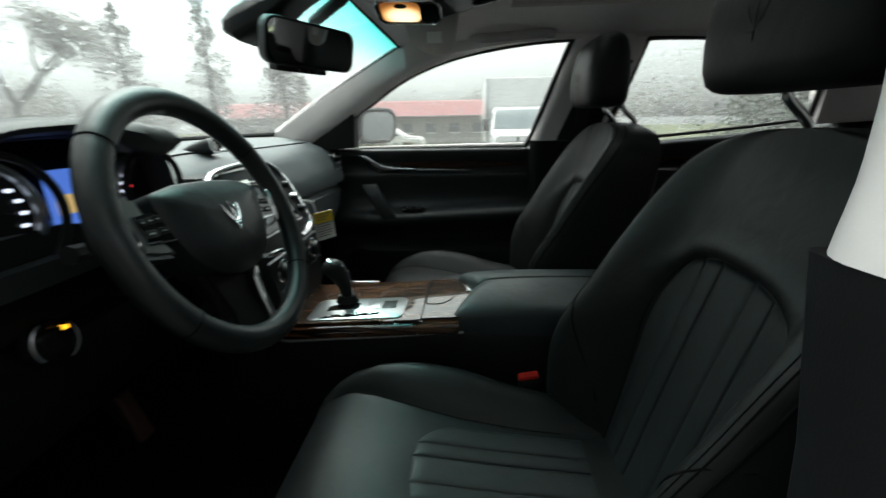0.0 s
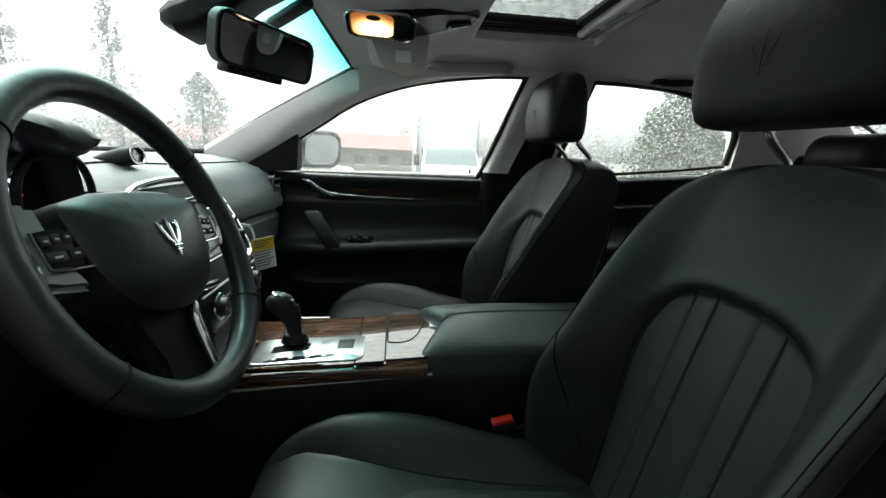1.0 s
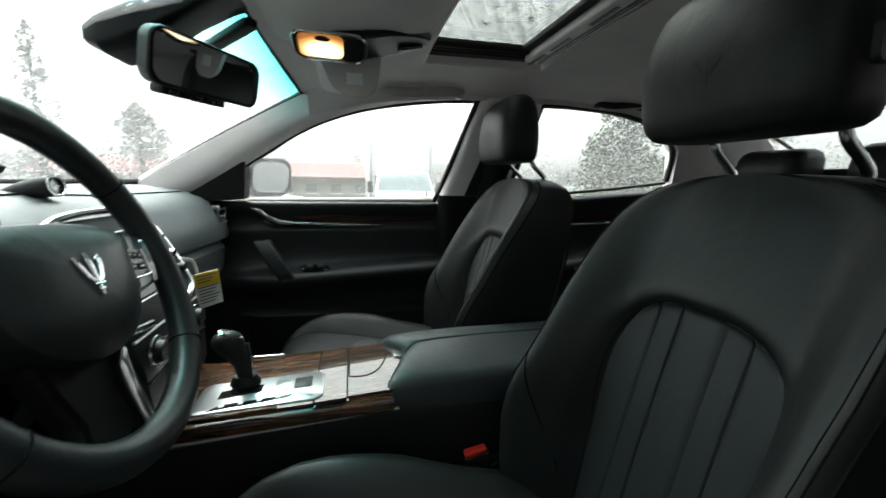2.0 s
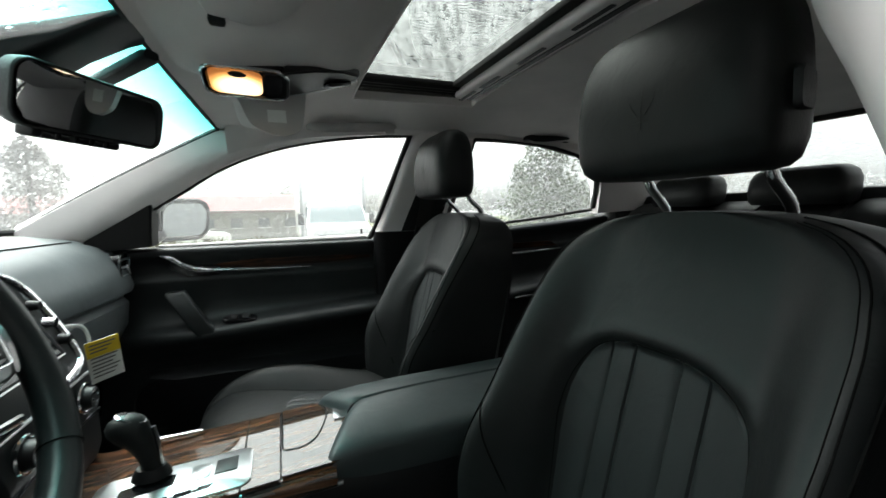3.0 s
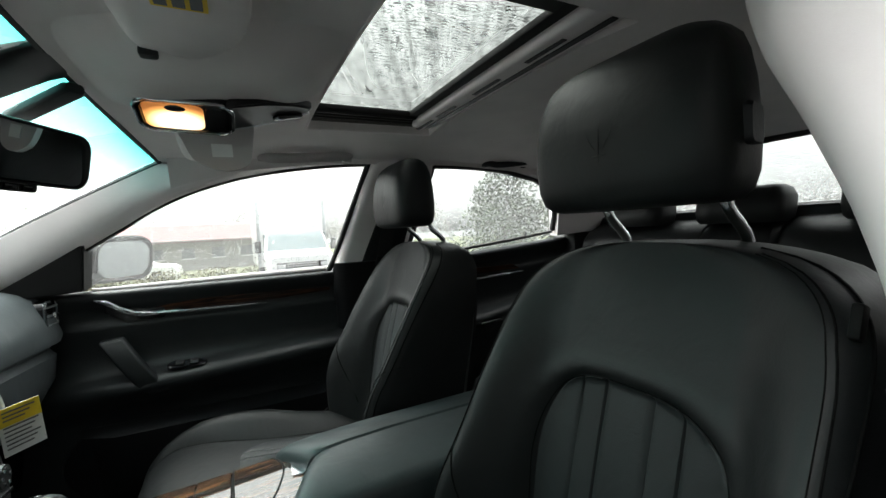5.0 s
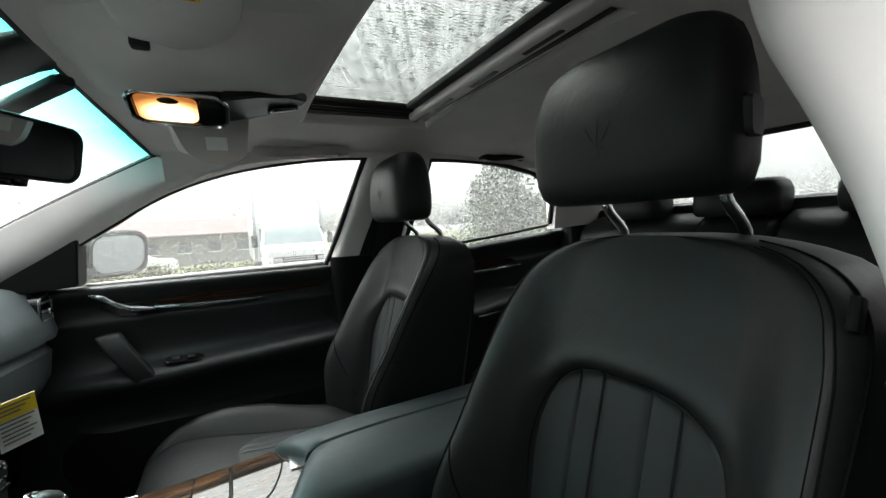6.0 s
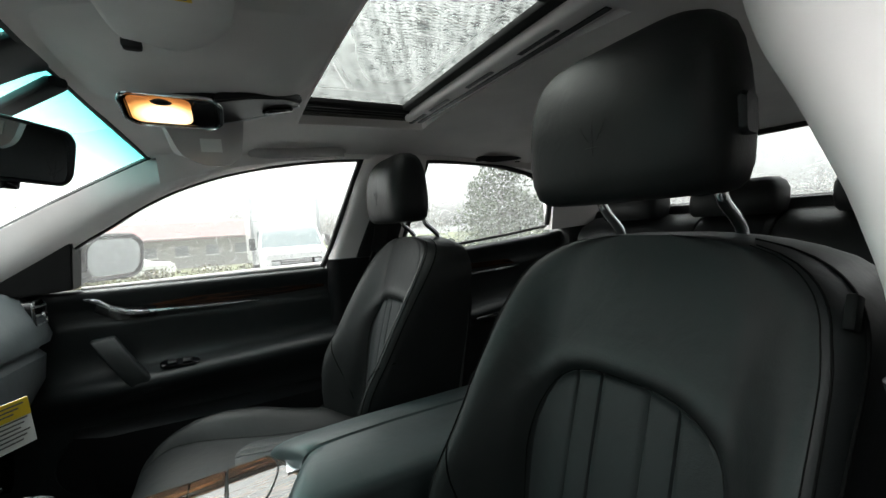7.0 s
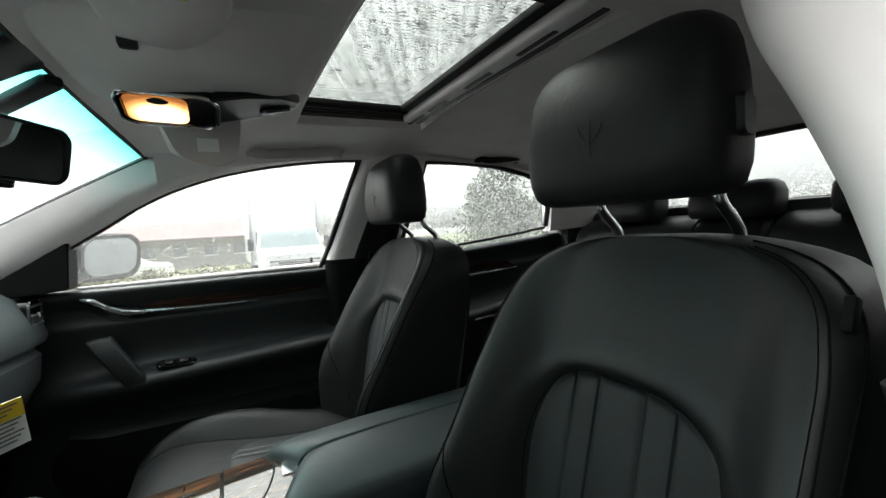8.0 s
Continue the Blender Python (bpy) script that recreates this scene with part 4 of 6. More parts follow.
dash = thing("dashboard", "black leather-covered dashboard with chrome-edged centre stack", "dashboard", (-0.9, 0, 0.58))
loops = []
for y in frange(-0.715, 0.715, 45):
    dx = dash_x(y)
    end = max(0.0, (abs(y) - 0.66) / 0.055)
    crown = 0.010 * math.exp(-(y / 0.16) ** 2)
    loops.append([(x + dx - 0.03 * end * end * (x > -0.9), y, z + (crown if z > 0.98 else 0) - 0.012 * end * (z > 0.98)) for x, z in DASH])
body = part("dash_body", loft(loops), DASH_LIT, dash, "black leather dash pad")
part("dash_seam", tube([(-0.872 + dash_x(y), y, 1.0228 + 0.010 * math.exp(-(y / 0.16) ** 2)) for y in frange(-0.20, 0.62, 40)], 0.0016, 5), STITCH, body)
# end vent on the passenger side
vent = part("side_vent", loft([[(-0.772 + d, 0.655 + a, 0.946 + b) for a, b in rrect(0.072, 0.075, 0.02)] for d in (-0.03, 0.008)]), GLOSS, dash, "chrome-rimmed air vent")
part("vent_rim", tube([(-0.762, 0.655 + a, 0.946 + b) for a, b in rrect(0.074, 0.077, 0.022)], 0.0035, 6, closed=True), CHROME, vent)
for k in range(3):
    part("vent_slat", box((-0.766, 0.625, 0.922 + 0.022 * k), (-0.757, 0.685, 0.926 + 0.022 * k), 0.001), SATIN, vent)
part("vent_knob", box((-0.764, 0.648, 0.938), (-0.750, 0.662, 0.952), 0.003), CHROME, vent)

CLOCK_Y = 0.022
# instrument hood and gauges: one thick visor lip over both dials, deepest at its inner end
HOOD_TOP = [(-0.570, 1.066), (-0.53, 1.090), (-0.48, 1.102), (-0.41, 1.106), (-0.30, 1.101), (-0.262, 1.094), (-0.246, 1.085), (-0.236, 1.074), (-0.232, 1.067)]
HOOD_LOW = [(-0.570, 1.050), (-0.53, 1.070), (-0.48, 1.082), (-0.41, 1.086), (-0.354, 1.076), (-0.33, 1.066), (-0.30, 1.056), (-0.262, 1.047), (-0.246, 1.048), (-0.236, 1.056), (-0.232, 1.065)]
hood = []
for y in frange(-0.570, -0.268, 30) + [-0.268 + 0.0356 * math.sin(math.pi / 2 * k / 10) for k in range(1, 11)]:
    hi, lo = smooth_lerp(HOOD_TOP, y) if y < -0.26 else lerp(HOOD_TOP, y), smooth_lerp(HOOD_LOW, y) if y < -0.26 else lerp(HOOD_LOW, y)
    if y > -0.268:
        k = math.sqrt(max(0.02, 1 - ((y + 0.268) / 0.0358) ** 2))
        hi, lo = 1.071 + 0.0250 * k, 1.071 - 0.0235 * k
    d = hi - lo
    hood.append([(-0.98, y, hi - 0.035), (-0.86, y, hi - 0.008), (-0.78, y, hi), (-0.750, y, hi - 0.04 * d), (-0.735, y, hi - 0.20 * d), (-0.729, y, hi - 0.45 * d), (-0.731, y, lo + 0.25 * d), (-0.738, y, lo + 0.08 * d), (-0.750, y, lo), (-0.80, y, lo + 0.002), (-0.98, y, lo - 0.035)])
binn = part("instrument_hood", loft(hood), SOFT, dash, "dark hooded instrument cowl")
cowl = []
for x, k in ((-0.755, 1.0), (-0.762, 0.985), (-0.80, 0.96), (-0.88, 0.9)):
    cowl.append([(x, -0.397 + k * 0.160 * math.copysign(abs(math.cos(t)) ** 0.6, math.cos(t)), 0.985 + k * 0.098 * abs(math.sin(t)) ** 0.6) for t in frange(0, math.pi, 29)])
part("cluster_cowl", loft(cowl, caps=False, closed=False), SOFT, binn)
part("instrument_panel", box((-0.822, -0.530, 0.93), (-0.805, -0.215, 1.085), 0.004), CARPET, binn)
part("cluster_lip", loft([[(-0.80, y, 0.942), (-0.735, y, 0.952), (-0.735, y, 0.925), (-0.80, y, 0.91)] for y in frange(-0.55, -0.21, 8)]), SOFT, binn)


def gauge(y, z, r, needle, first):
    ring = []
    g = part("gauge", move(tube([(0.004, r * math.cos(a), r * math.sin(a)) for a in frange(0, 2 * math.pi, 41)[:-1]], 0.006, 8, closed=True), pose(-0.797, y, z)), SATIN, binn, "dark dial with lit numerals")
    bm = bmesh.new()
    bmesh.ops.create_cone(bm, cap_ends=True, segments=40, radius1=r, radius2=r, depth=0.006, matrix=pose(-0.798, y, z, 0, 90, 0))
    part("dial_face", bm, PLASTIC, g)
    for k in range(5):
        a = radians(first - 19.0 * k)
        lit = move(box((0, -0.0046, -0.0022), (0.002, 0.0046, 0.0022), 0.001, 1), pose(-0.794, y + r * 0.72 * math.cos(a), z + r * 0.72 * math.sin(a)))
        part("numeral_bar", lit, WHITE_LIT, g)
    a = radians(needle)
    part("gauge_ring", move(tube([(0.0, (r + 0.008) * math.cos(a2), (r + 0.008) * math.sin(a2)) for a2 in frange(0, 2 * math.pi, 49)[:-1]], 0.005, 8, closed=True), pose(-0.768, y, z)), PLASTIC, g)
    part("needle", tube([(-0.792, y - r * 0.42 * math.cos(a), z + r * 0.42 * math.sin(a)), (-0.792, y - r * 0.5 * math.cos(a), z + r * 0.5 * math.sin(a))], 0.0016, 5), RED_LIT, g)


gauge(-0.489, 0.998, 0.062, 20, 38)
gauge(-0.262, 1.000, 0.050, 12, 200)
part("trip_display", box((-0.797, -0.412, 0.955), (-0.793, -0.354, 1.042), 0.001, 1), BLUE_LIT, binn, "blue lit trip display")
part("display_band", box((-0.7928, -0.404, 0.985), (-0.7915, -0.358, 1.010)), YELLOW_LIT, binn)
part("light_dial", move(loft([[(d, r * math.cos(2 * math.pi * k / 28), r * math.sin(2 * math.pi * k / 28)) for k in range(28)] for d, r in ((-0.02, 0.034), (0.006, 0.034), (0.010, 0.031), (0.010, 0.022), (0.024, 0.020))]), pose(-0.752, -0.4965, 0.857, 0, -12, 0) @ Matrix.Scale(0.78, 4)), GLOSS, dash, "round light switch with an amber lamp")
for a0, a1 in ((110, 215), (-70, 35)):
    part("dial_rim", move(tube([(0.010, 0.033 * math.cos(radians(a)), 0.033 * math.sin(radians(a))) for a in frange(a0, a1, 18)], 0.0014, 6), pose(-0.752, -0.4965, 0.857, 0, -12, 0) @ Matrix.Scale(0.78, 4)), SATIN, dash)
part("dial_lamp", move(box((0.008, 0.004, 0.013), (0.026, 0.014, 0.019), 0.001, 1), pose(-0.752, -0.4965, 0.857, 0, -12, 0) @ Matrix.Scale(0.78, 4)), AMBER_LIT, dash)

# clock on the dash top: a drop-shaped pod that tapers towards the windscreen
CM = pose(-0.850, CLOCK_Y + 0.026, 1.046, 0, -10, 2) @ Matrix.Scale(0.78, 4)
pod = [(-0.150, -0.010, 0.06, 0.05), (-0.125, -0.007, 0.30, 0.28), (-0.095, -0.004, 0.55, 0.52), (-0.06, -0.001, 0.80, 0.76), (-0.025, 0.0, 0.96, 0.94), (-0.004, 0.0, 1.0, 1.0), (0.003, 0.0, 0.96, 0.95), (0.002, 0.0, 0.86, 0.84), (-0.006, 0.0, 0.80, 0.78)]
clock = part("clock_housing", move(loft([[(x, a * k, z + b * h) for a, b in rrect(0.070, 0.046, 0.0225)] for x, z, k, h in pod]), CM), SOFT, dash, "small drop-shaped clock pod")
part("clock_face", move(loft([[(d, a, b) for a, b in rrect(0.056, 0.035, 0.0170)] for d in (-0.010, -0.004)]), CM), GLOSS, clock, "dark glossy clock face")
part("clock_rim", move(tube([(0.001, a, b) for a, b in rrect(0.060, 0.039, 0.019)], 0.0022, 6, closed=True), CM), CHROME, clock)
part("dial_plate", move(loft([[(d, 0.012 * k * math.cos(t), 0.012 * k * math.sin(t)) for t in frange(0, 2 * math.pi, 25)[:-1]] for d, k in ((-0.004, 1.0), (-0.0028, 0.95))]), CM), SATIN, clock, "silver dial")
for a, b in ((0, 0.0135), (0.019, 0.0), (0, -0.0135), (-0.019, 0.0)):
    part("hour_mark", move(box((-0.004, a - 0.0018, b - 0.0012), (-0.0028, a + 0.0018, b + 0.0012)), CM), PAPER, clock, smooth=False)
part("clock_needle", move(tube([(-0.002, 0, 0), (-0.002, 0.007, 0.008)], 0.0009, 5), CM), STITCH, clock)

# centre stack: screen and heater controls in a chrome surround
STACK = [(0.995, -0.774), (0.97, -0.756), (0.90, -0.714), (0.83, -0.678), (0.77, -0.664), (0.70, -0.660), (0.60, -0.69)]


def stack_x(z):
    return lerp(sorted(STACK), z)


def stack_w(z):
    return lerp([(0.60, 0.125), (0.72, 0.132), (0.83, 0.146), (0.95, 0.152), (1.0, 0.140)], z)


stack = part("centre_panel", loft([[(x - 0.12, -stack_w(z), z), (x - 0.010, -stack_w(z), z), (x, -stack_w(z) + 0.012, z), (x, 0, z), (x, stack_w(z) - 0.012, z), (x - 0.010, stack_w(z), z), (x - 0.12, stack_w(z), z)] for z, x in STACK]), PLASTIC, dash, "black centre stack")
frame_pts = [(stack_x(0.835) + 0.003, -0.060, 0.828), (stack_x(0.85) + 0.003, -0.134, 0.842), (stack_x(0.90) + 0.003, -0.143, 0.90), (stack_x(0.96) + 0.003, -0.147, 0.96), (stack_x(0.99) + 0.003, -0.128, 0.992), (stack_x(0.995) + 0.002, -0.06, 1.004), (stack_x(0.995) + 0.002, 0.06, 1.004),
             (stack_x(0.99) + 0.003, 0.128, 0.992), (stack_x(0.96) + 0.003, 0.147, 0.96), (stack_x(0.90) + 0.003, 0.143, 0.90), (stack_x(0.85) + 0.003, 0.134, 0.842), (stack_x(0.835) + 0.003, 0.060, 0.828)]
part("chrome_surround", tube(curve(frame_pts, 5), 0.0062, 8), CHROME, stack, "broad chrome surround")
part("touch_screen", loft([[(stack_x(z) + 0.003 + d, y, z) for y, z in ((-0.098, 0.868), (0.098, 0.868), (0.104, 0.965), (-0.104, 0.965))] for d in (-0.004, 0.0)]), GLOSS, stack, "dark touch screen")
part("screen_picture", loft([[(stack_x(z) + 0.0035 + d, y, z) for y, z in ((-0.098, 0.948), (-0.010, 0.948), (-0.010, 0.976), (-0.104, 0.976))] for d in (0.0, 0.001)]), SCREEN_LIT, stack)
part("screen_edge", tube([(stack_x(z) + 0.004, y, z) for y, z in ((-0.102, 0.864), (0.102, 0.864), (0.108, 0.969), (-0.108, 0.969))], 0.002, 5, closed=True), SATIN, stack)
for z in (0.945, 0.915, 0.885):
    bm = bmesh.new()
    bmesh.ops.create_cone(bm, cap_ends=True, segments=18, radius1=0.009, radius2=0.007, depth=0.016, matrix=pose(stack_x(z) + 0.010, 0.122, z, 0, 90, 0))
    part("knob", bm, CHROME if z == 0.915 else PLASTIC, stack)
for y, z in ((-0.085, 0.79), (0.085, 0.79)):
    dial = part("heater_dial", move(tube([(0.004, 0.023 * math.cos(2 * math.pi * k / 28), 0.023 * math.sin(2 * math.pi * k / 28)) for k in range(28)], 0.003, 6, closed=True), pose(stack_x(z), y, z)), CHROME, stack)
    bm = bmesh.new()
    bmesh.ops.create_cone(bm, cap_ends=True, segments=24, radius1=0.020, radius2=0.017, depth=0.020, matrix=pose(stack_x(z) + 0.008, y, z, 0, 90, 0))
    part("dial_cap", bm, PLASTIC, dial)
    for k in range(6):
        a = 2 * math.pi * k / 6
        part("dial_mark", move(box((0.017, -0.0025, -0.002), (0.0195, 0.0025, 0.002)), pose(stack_x(z), y + 0.011 * math.cos(a), z + 0.011 * math.sin(a))), CHROME, dial)
for k in range(5):
    y = -0.044 + 0.022 * k
    part("heater_key", box((stack_x(0.79), y - 0.009, 0.780), (stack_x(0.79) + 0.005, y + 0.009, 0.800), 0.002), SATIN if k % 2 else PLASTIC, stack)
part("key_strip", tube([(stack_x(0.753) + 0.002, y, 0.752 + 0.008 * math.cos(y * 10)) for y in frange(-0.125, 0.125, 12)], 0.003, 6), CHROME, stack)
part("upper_strip", tube([(stack_x(0.822) + 0.002, y, 0.820) for y in frange(-0.13, 0.13, 6)], 0.0025, 6), SATIN, stack)
part("column_shroud", loft([[(-0.66 - 0.24 * t, -0.330 + (0.046 + 0.02 * t) * math.cos(2 * math.pi * k / 20), 0.945 - 0.08 * t + (0.046 + 0.02 * t) * math.sin(2 * math.pi * k / 20)) for k in range(20)] for t in (0, 0.3, 0.7, 1.0)]), PLASTIC, dash)
part("stalk", tube(curve([(-0.72, -0.370, 0.945), (-0.715, -0.43, 0.952), (-0.705, -0.49, 0.960)], 4), [0.009] * 4 + [0.011] * 5, 8), PLASTIC, dash)
# black skin over the driver's dash face, its shade put into the colour
part("knee_panel", loft([[(x + 0.006 + dash_x(y), y, z) for x, z in DASH[5:14]] + [(-1.0, y, 0.60), (-1.0, y, 0.90)] for y in frange(-0.70, -0.155, 12)]), BLACK, dash, "knee panel, blackened for shade on the driver's side")

# pedals
pedal = thing("pedal", "dim brown-lit rubber accelerator pedal under the dashboard", "pedal", (-0.93, -0.25, 0.40))
part("pedal_pad", move(box((-0.010, -0.018, -0.055), (0.008, 0.018, 0.055), 0.008, 3), pose(-0.93, -0.250, 0.545, 0, -18, 0)), PEDAL, pedal)
part("pedal_arm", tube([(-0.945, -0.25, 0.52), (-1.02, -0.25, 0.66)], 0.010, 8), PLASTIC, pedal)


# ---- steering wheel ----
wheel = thing("steering_wheel", "black leather steering wheel with chrome-edged spokes", "steering wheel", (-0.6207, -0.3384, 0.9633))
WM = Matrix.Translation((-0.6207, -0.3384, 0.9633)) @ Matrix.Rotation(radians(-22.0), 4, "Y") @ Matrix.Rotation(radians(-6), 4, "X")
# in the wheel's own frame: x out of its face, y to the passenger, z up


def wpart(name, bm, material, parent, label=""):
    return part(name, move(bm, WM), material, parent, label)


rim = []
for k in range(72):
    a = 2 * math.pi * k / 72
    loop = []
    for j in range(14):
        b = 2 * math.pi * j / 14
        loop.append((0.0172 * math.sin(b), (0.174 + 0.0182 * math.cos(b)) * math.cos(a), (0.174 + 0.0182 * math.cos(b)) * math.sin(a)))
    rim.append(loop)
rim.append(rim[0])
bm = loft(rim, caps=False)
bmesh.ops.remove_doubles(bm, verts=bm.verts, dist=1e-6)
rim_ob = wpart("rim", bm, RIM_LEATHER, wheel, "black leather rim")
for a in (38, 142, 218, 322):
    c, s = math.cos(radians(a)), math.sin(radians(a))
    wpart("rim_joint", tube([(0.0175 * math.sin(b), (0.174 + 0.0185 * math.cos(b)) * c, (0.174 + 0.0185 * math.cos(b)) * s) for b in frange(0, 2 * math.pi, 21)[:-1]], 0.0010, 5, closed=True), STITCH, rim_ob)


def pad(points, x0, x1, puff=0.012, n=3):
    """A cushion-like plate: an outline in y, z pushed out along x and rounded."""
    c = Vector((sum(p[0] for p in points) / len(points), sum(p[1] for p in points) / len(points)))
    loops = []
    for k, (x, f) in enumerate(((x0, 0.96), (x0 + (x1 - x0) * 0.5, 1.0), (x1 - 0.004, 0.985), (x1, 0.94), (x1 + puff * 0.6, 0.72), (x1 + puff * 0.9, 0.42), (x1 + puff, 0.12))):
        loops.append([(x, c.x + (p[0] - c.x) * f, c.y + (p[1] - c.y) * f) for p in points])
    return loft(loops)


hub_outline = [Vector((0, p[0], p[1])) for p in ((-0.066, 0.057), (0.0, 0.060), (0.066, 0.057), (0.106, 0.046), (0.107, 0.026), (0.099, -0.010), (0.084, -0.042), (0.052, -0.068), (0.0, -0.080), (-0.052, -0.068), (-0.084, -0.042), (-0.099, -0.010), (-0.107, 0.026), (-0.106, 0.046), (-0.066, 0.057))]
hub_pts = [(p.y, p.z) for p in curve(hub_outline, 4)][:-1]
hub = wpart("hub", pad(hub_pts, -0.05, 0.006, 0.014), RIM_LEATHER, wheel, "domed black leather hub cover")
bm = bmesh.new()
for q in (-1, 1):
    add(bm, tube(curve([(0.0200, q * 0.0195, 0.021), (0.0210, q * 0.0165, 0.008), (0.0213, q * 0.009, -0.006), (0.0213, q * 0.003, -0.010)], 4), [0.0008] + [0.0019] * 11 + [0.0012], 6))
    add(bm, tube([(0.0202, q * 0.0195, 0.021), (0.0202, q * 0.0135, 0.015)], [0.0006, 0.0018], 5))
add(bm, tube([(0.0200, 0, 0.025), (0.0208, 0, 0.016), (0.0212, 0, -0.012), (0.0212, 0, -0.026)], [0.0008, 0.0024, 0.0020, 0.0012], 6))
add(bm, tube([(0.0212, -0.008, -0.013), (0.0212, 0.008, -0.013)], 0.0022, 6))
add(bm, tube([(0.0212, -0.005, -0.019), (0.0212, 0.005, -0.019)], 0.0016, 6))
for v in bm.verts:
    v.co.y, v.co.z = v.co.y * 0.86, v.co.z * 0.86
wpart("emblem", bm, CHROME, hub, "chrome three-pronged emblem")
for q in (-1, 1):
    wpart("spoke_backing", prism([(q * y, z) for y, z in ((0.050, 0.038), (0.150, 0.040), (0.160, 0.016), (0.152, -0.018), (0.050, -0.028))], "x", -0.052, -0.030, 0.004, 2), BLACK, wheel)
    sp = wpart("spoke", prism([(q * y, z) for y, z in ((0.119, 0.049), (0.136, 0.050), (0.154, 0.046), (0.165, 0.022), (0.158, -0.018), (0.128, -0.027), (0.096, -0.031), (0.109, -0.006), (0.116, 0.022))], "x", -0.034, -0.002, 0.006, 4), SPOKE, wheel, "satin black side spoke with keys")
    wpart("key_bezel", prism([(q * y, z) for y, z in ((0.102, 0.028), (0.140, 0.024), (0.137, -0.006), (0.096, -0.009))], "x", -0.006, 0.0002, 0.0015), GLOSS, sp)
    wpart("chrome_edge", tube(curve([(-0.003, q * 0.154, 0.038), (0.0, q * 0.153, 0.024), (0.0, q * 0.150, 0.0), (-0.003, q * 0.147, -0.020)], 4), [0.002] + [0.0038] * 11 + [0.002], 6), CHROME, sp)
    wpart("bezel_edge", tube(curve([(0.001, q * 0.141, 0.024), (0.001, q * 0.139, -0.002), (0.001, q * 0.134, -0.009), (0.001, q * 0.094, -0.011)], 4), 0.0016, 6), CHROME, sp)
    for y, z, w, h in ((0.109, 0.018, 0.005, 0.0045), (0.120, 0.017, 0.0045, 0.0045), (0.131, 0.016, 0.005, 0.0045), (0.107, 0.003, 0.007, 0.0045), (0.126, 0.002, 0.009, 0.0045)):
        k = wpart("key", box((-0.001, q * y - w, z - h), (0.0016, q * y + w, z + h), 0.001), PLASTIC, sp)
        wpart("key_mark", box((0.0016, q * y - w * 0.4, z - 0.0008), (0.0020, q * y + w * 0.4, z + 0.0008)), SATIN, sp)
# deepest black here: the shadow on the spoke is part of its colour
low = wpart("lower_spoke", prism([(-0.075, -0.050), (0.060, -0.050), (0.026, -0.082), (0.014, -0.110), (0.018, -0.166), (-0.070, -0.166), (-0.058, -0.125), (-0.066, -0.095)], "x", -0.040, -0.012, 0.010, 3), BLACK, wheel, "black lower spoke, deepened for shadow, with a chrome edge strip")
wpart("spoke_trim", tube(curve([(-0.008, 0.027, -0.078), (-0.006, 0.019, -0.095), (-0.006, 0.015, -0.125), (-0.008, 0.016, -0.164)], 5), [0.004] + [0.0072] * 15, 10), CHROME, low, "narrow chrome strip")
for q in (-1, 1):
    wpart("shift_paddle", prism([(q * 0.10, 0.055), (q * 0.124, 0.060), (q * 0.134, 0.01), (q * 0.126, -0.05), (q * 0.10, -0.03)], "x", -0.065, -0.060, 0.002), PLASTIC, wheel)

# ---- hang tag ----
tag = thing("hang_tag", "yellow and white printed hang tag on a white strap", "tag", (-0.69, 0.22, 0.81))
TM = pose(-0.688, 0.225, 0.812, 0, -5, 46)
part("card", move(box((-0.030, -0.0008, -0.042), (0.030, 0.0008, 0.042)), TM), PAPER, tag, smooth=False)
part("yellow_band", move(box((-0.030, -0.0018, 0.010), (0.030, -0.0008, 0.042)), TM), YELLOW, tag, smooth=False)
for k in range(3):
    part("print_bar", move(box((-0.024, -0.0026, 0.033 - 0.007 * k), (0.022 - 0.008 * k, -0.0018, 0.0355 - 0.007 * k)), TM), INK, tag, smooth=False)
for k in range(6):
    part("print_bar", move(box((-0.025, -0.0018, 0.006 - 0.0075 * k), (0.024 - 0.006 * (k % 3), -0.0010, 0.0085 - 0.0075 * k)), TM), INK, tag, smooth=False)
part("strap", tube(curve([(-0.755, 0.158, 0.872), (-0.735, 0.180, 0.892), (-0.712, 0.205, 0.885), (-0.706, 0.215, 0.852)], 6), 0.0035, 8, flat=0.4), PAPER, tag, "white plastic strap")

tag.location += Vector((-0.006, 0.040, -0.010))


# ---- centre console ----
console = thing("centre_console", "black centre console with lacquered wood top and padded armrest", "centre console", (-0.25, 0.01, 0.32))
CY = 0.012


def cons_top(x):
    return lerp([(-0.76, 0.690), (-0.66, 0.676), (-0.45, 0.687), (-0.27, 0.698), (0.30, 0.680)], x)


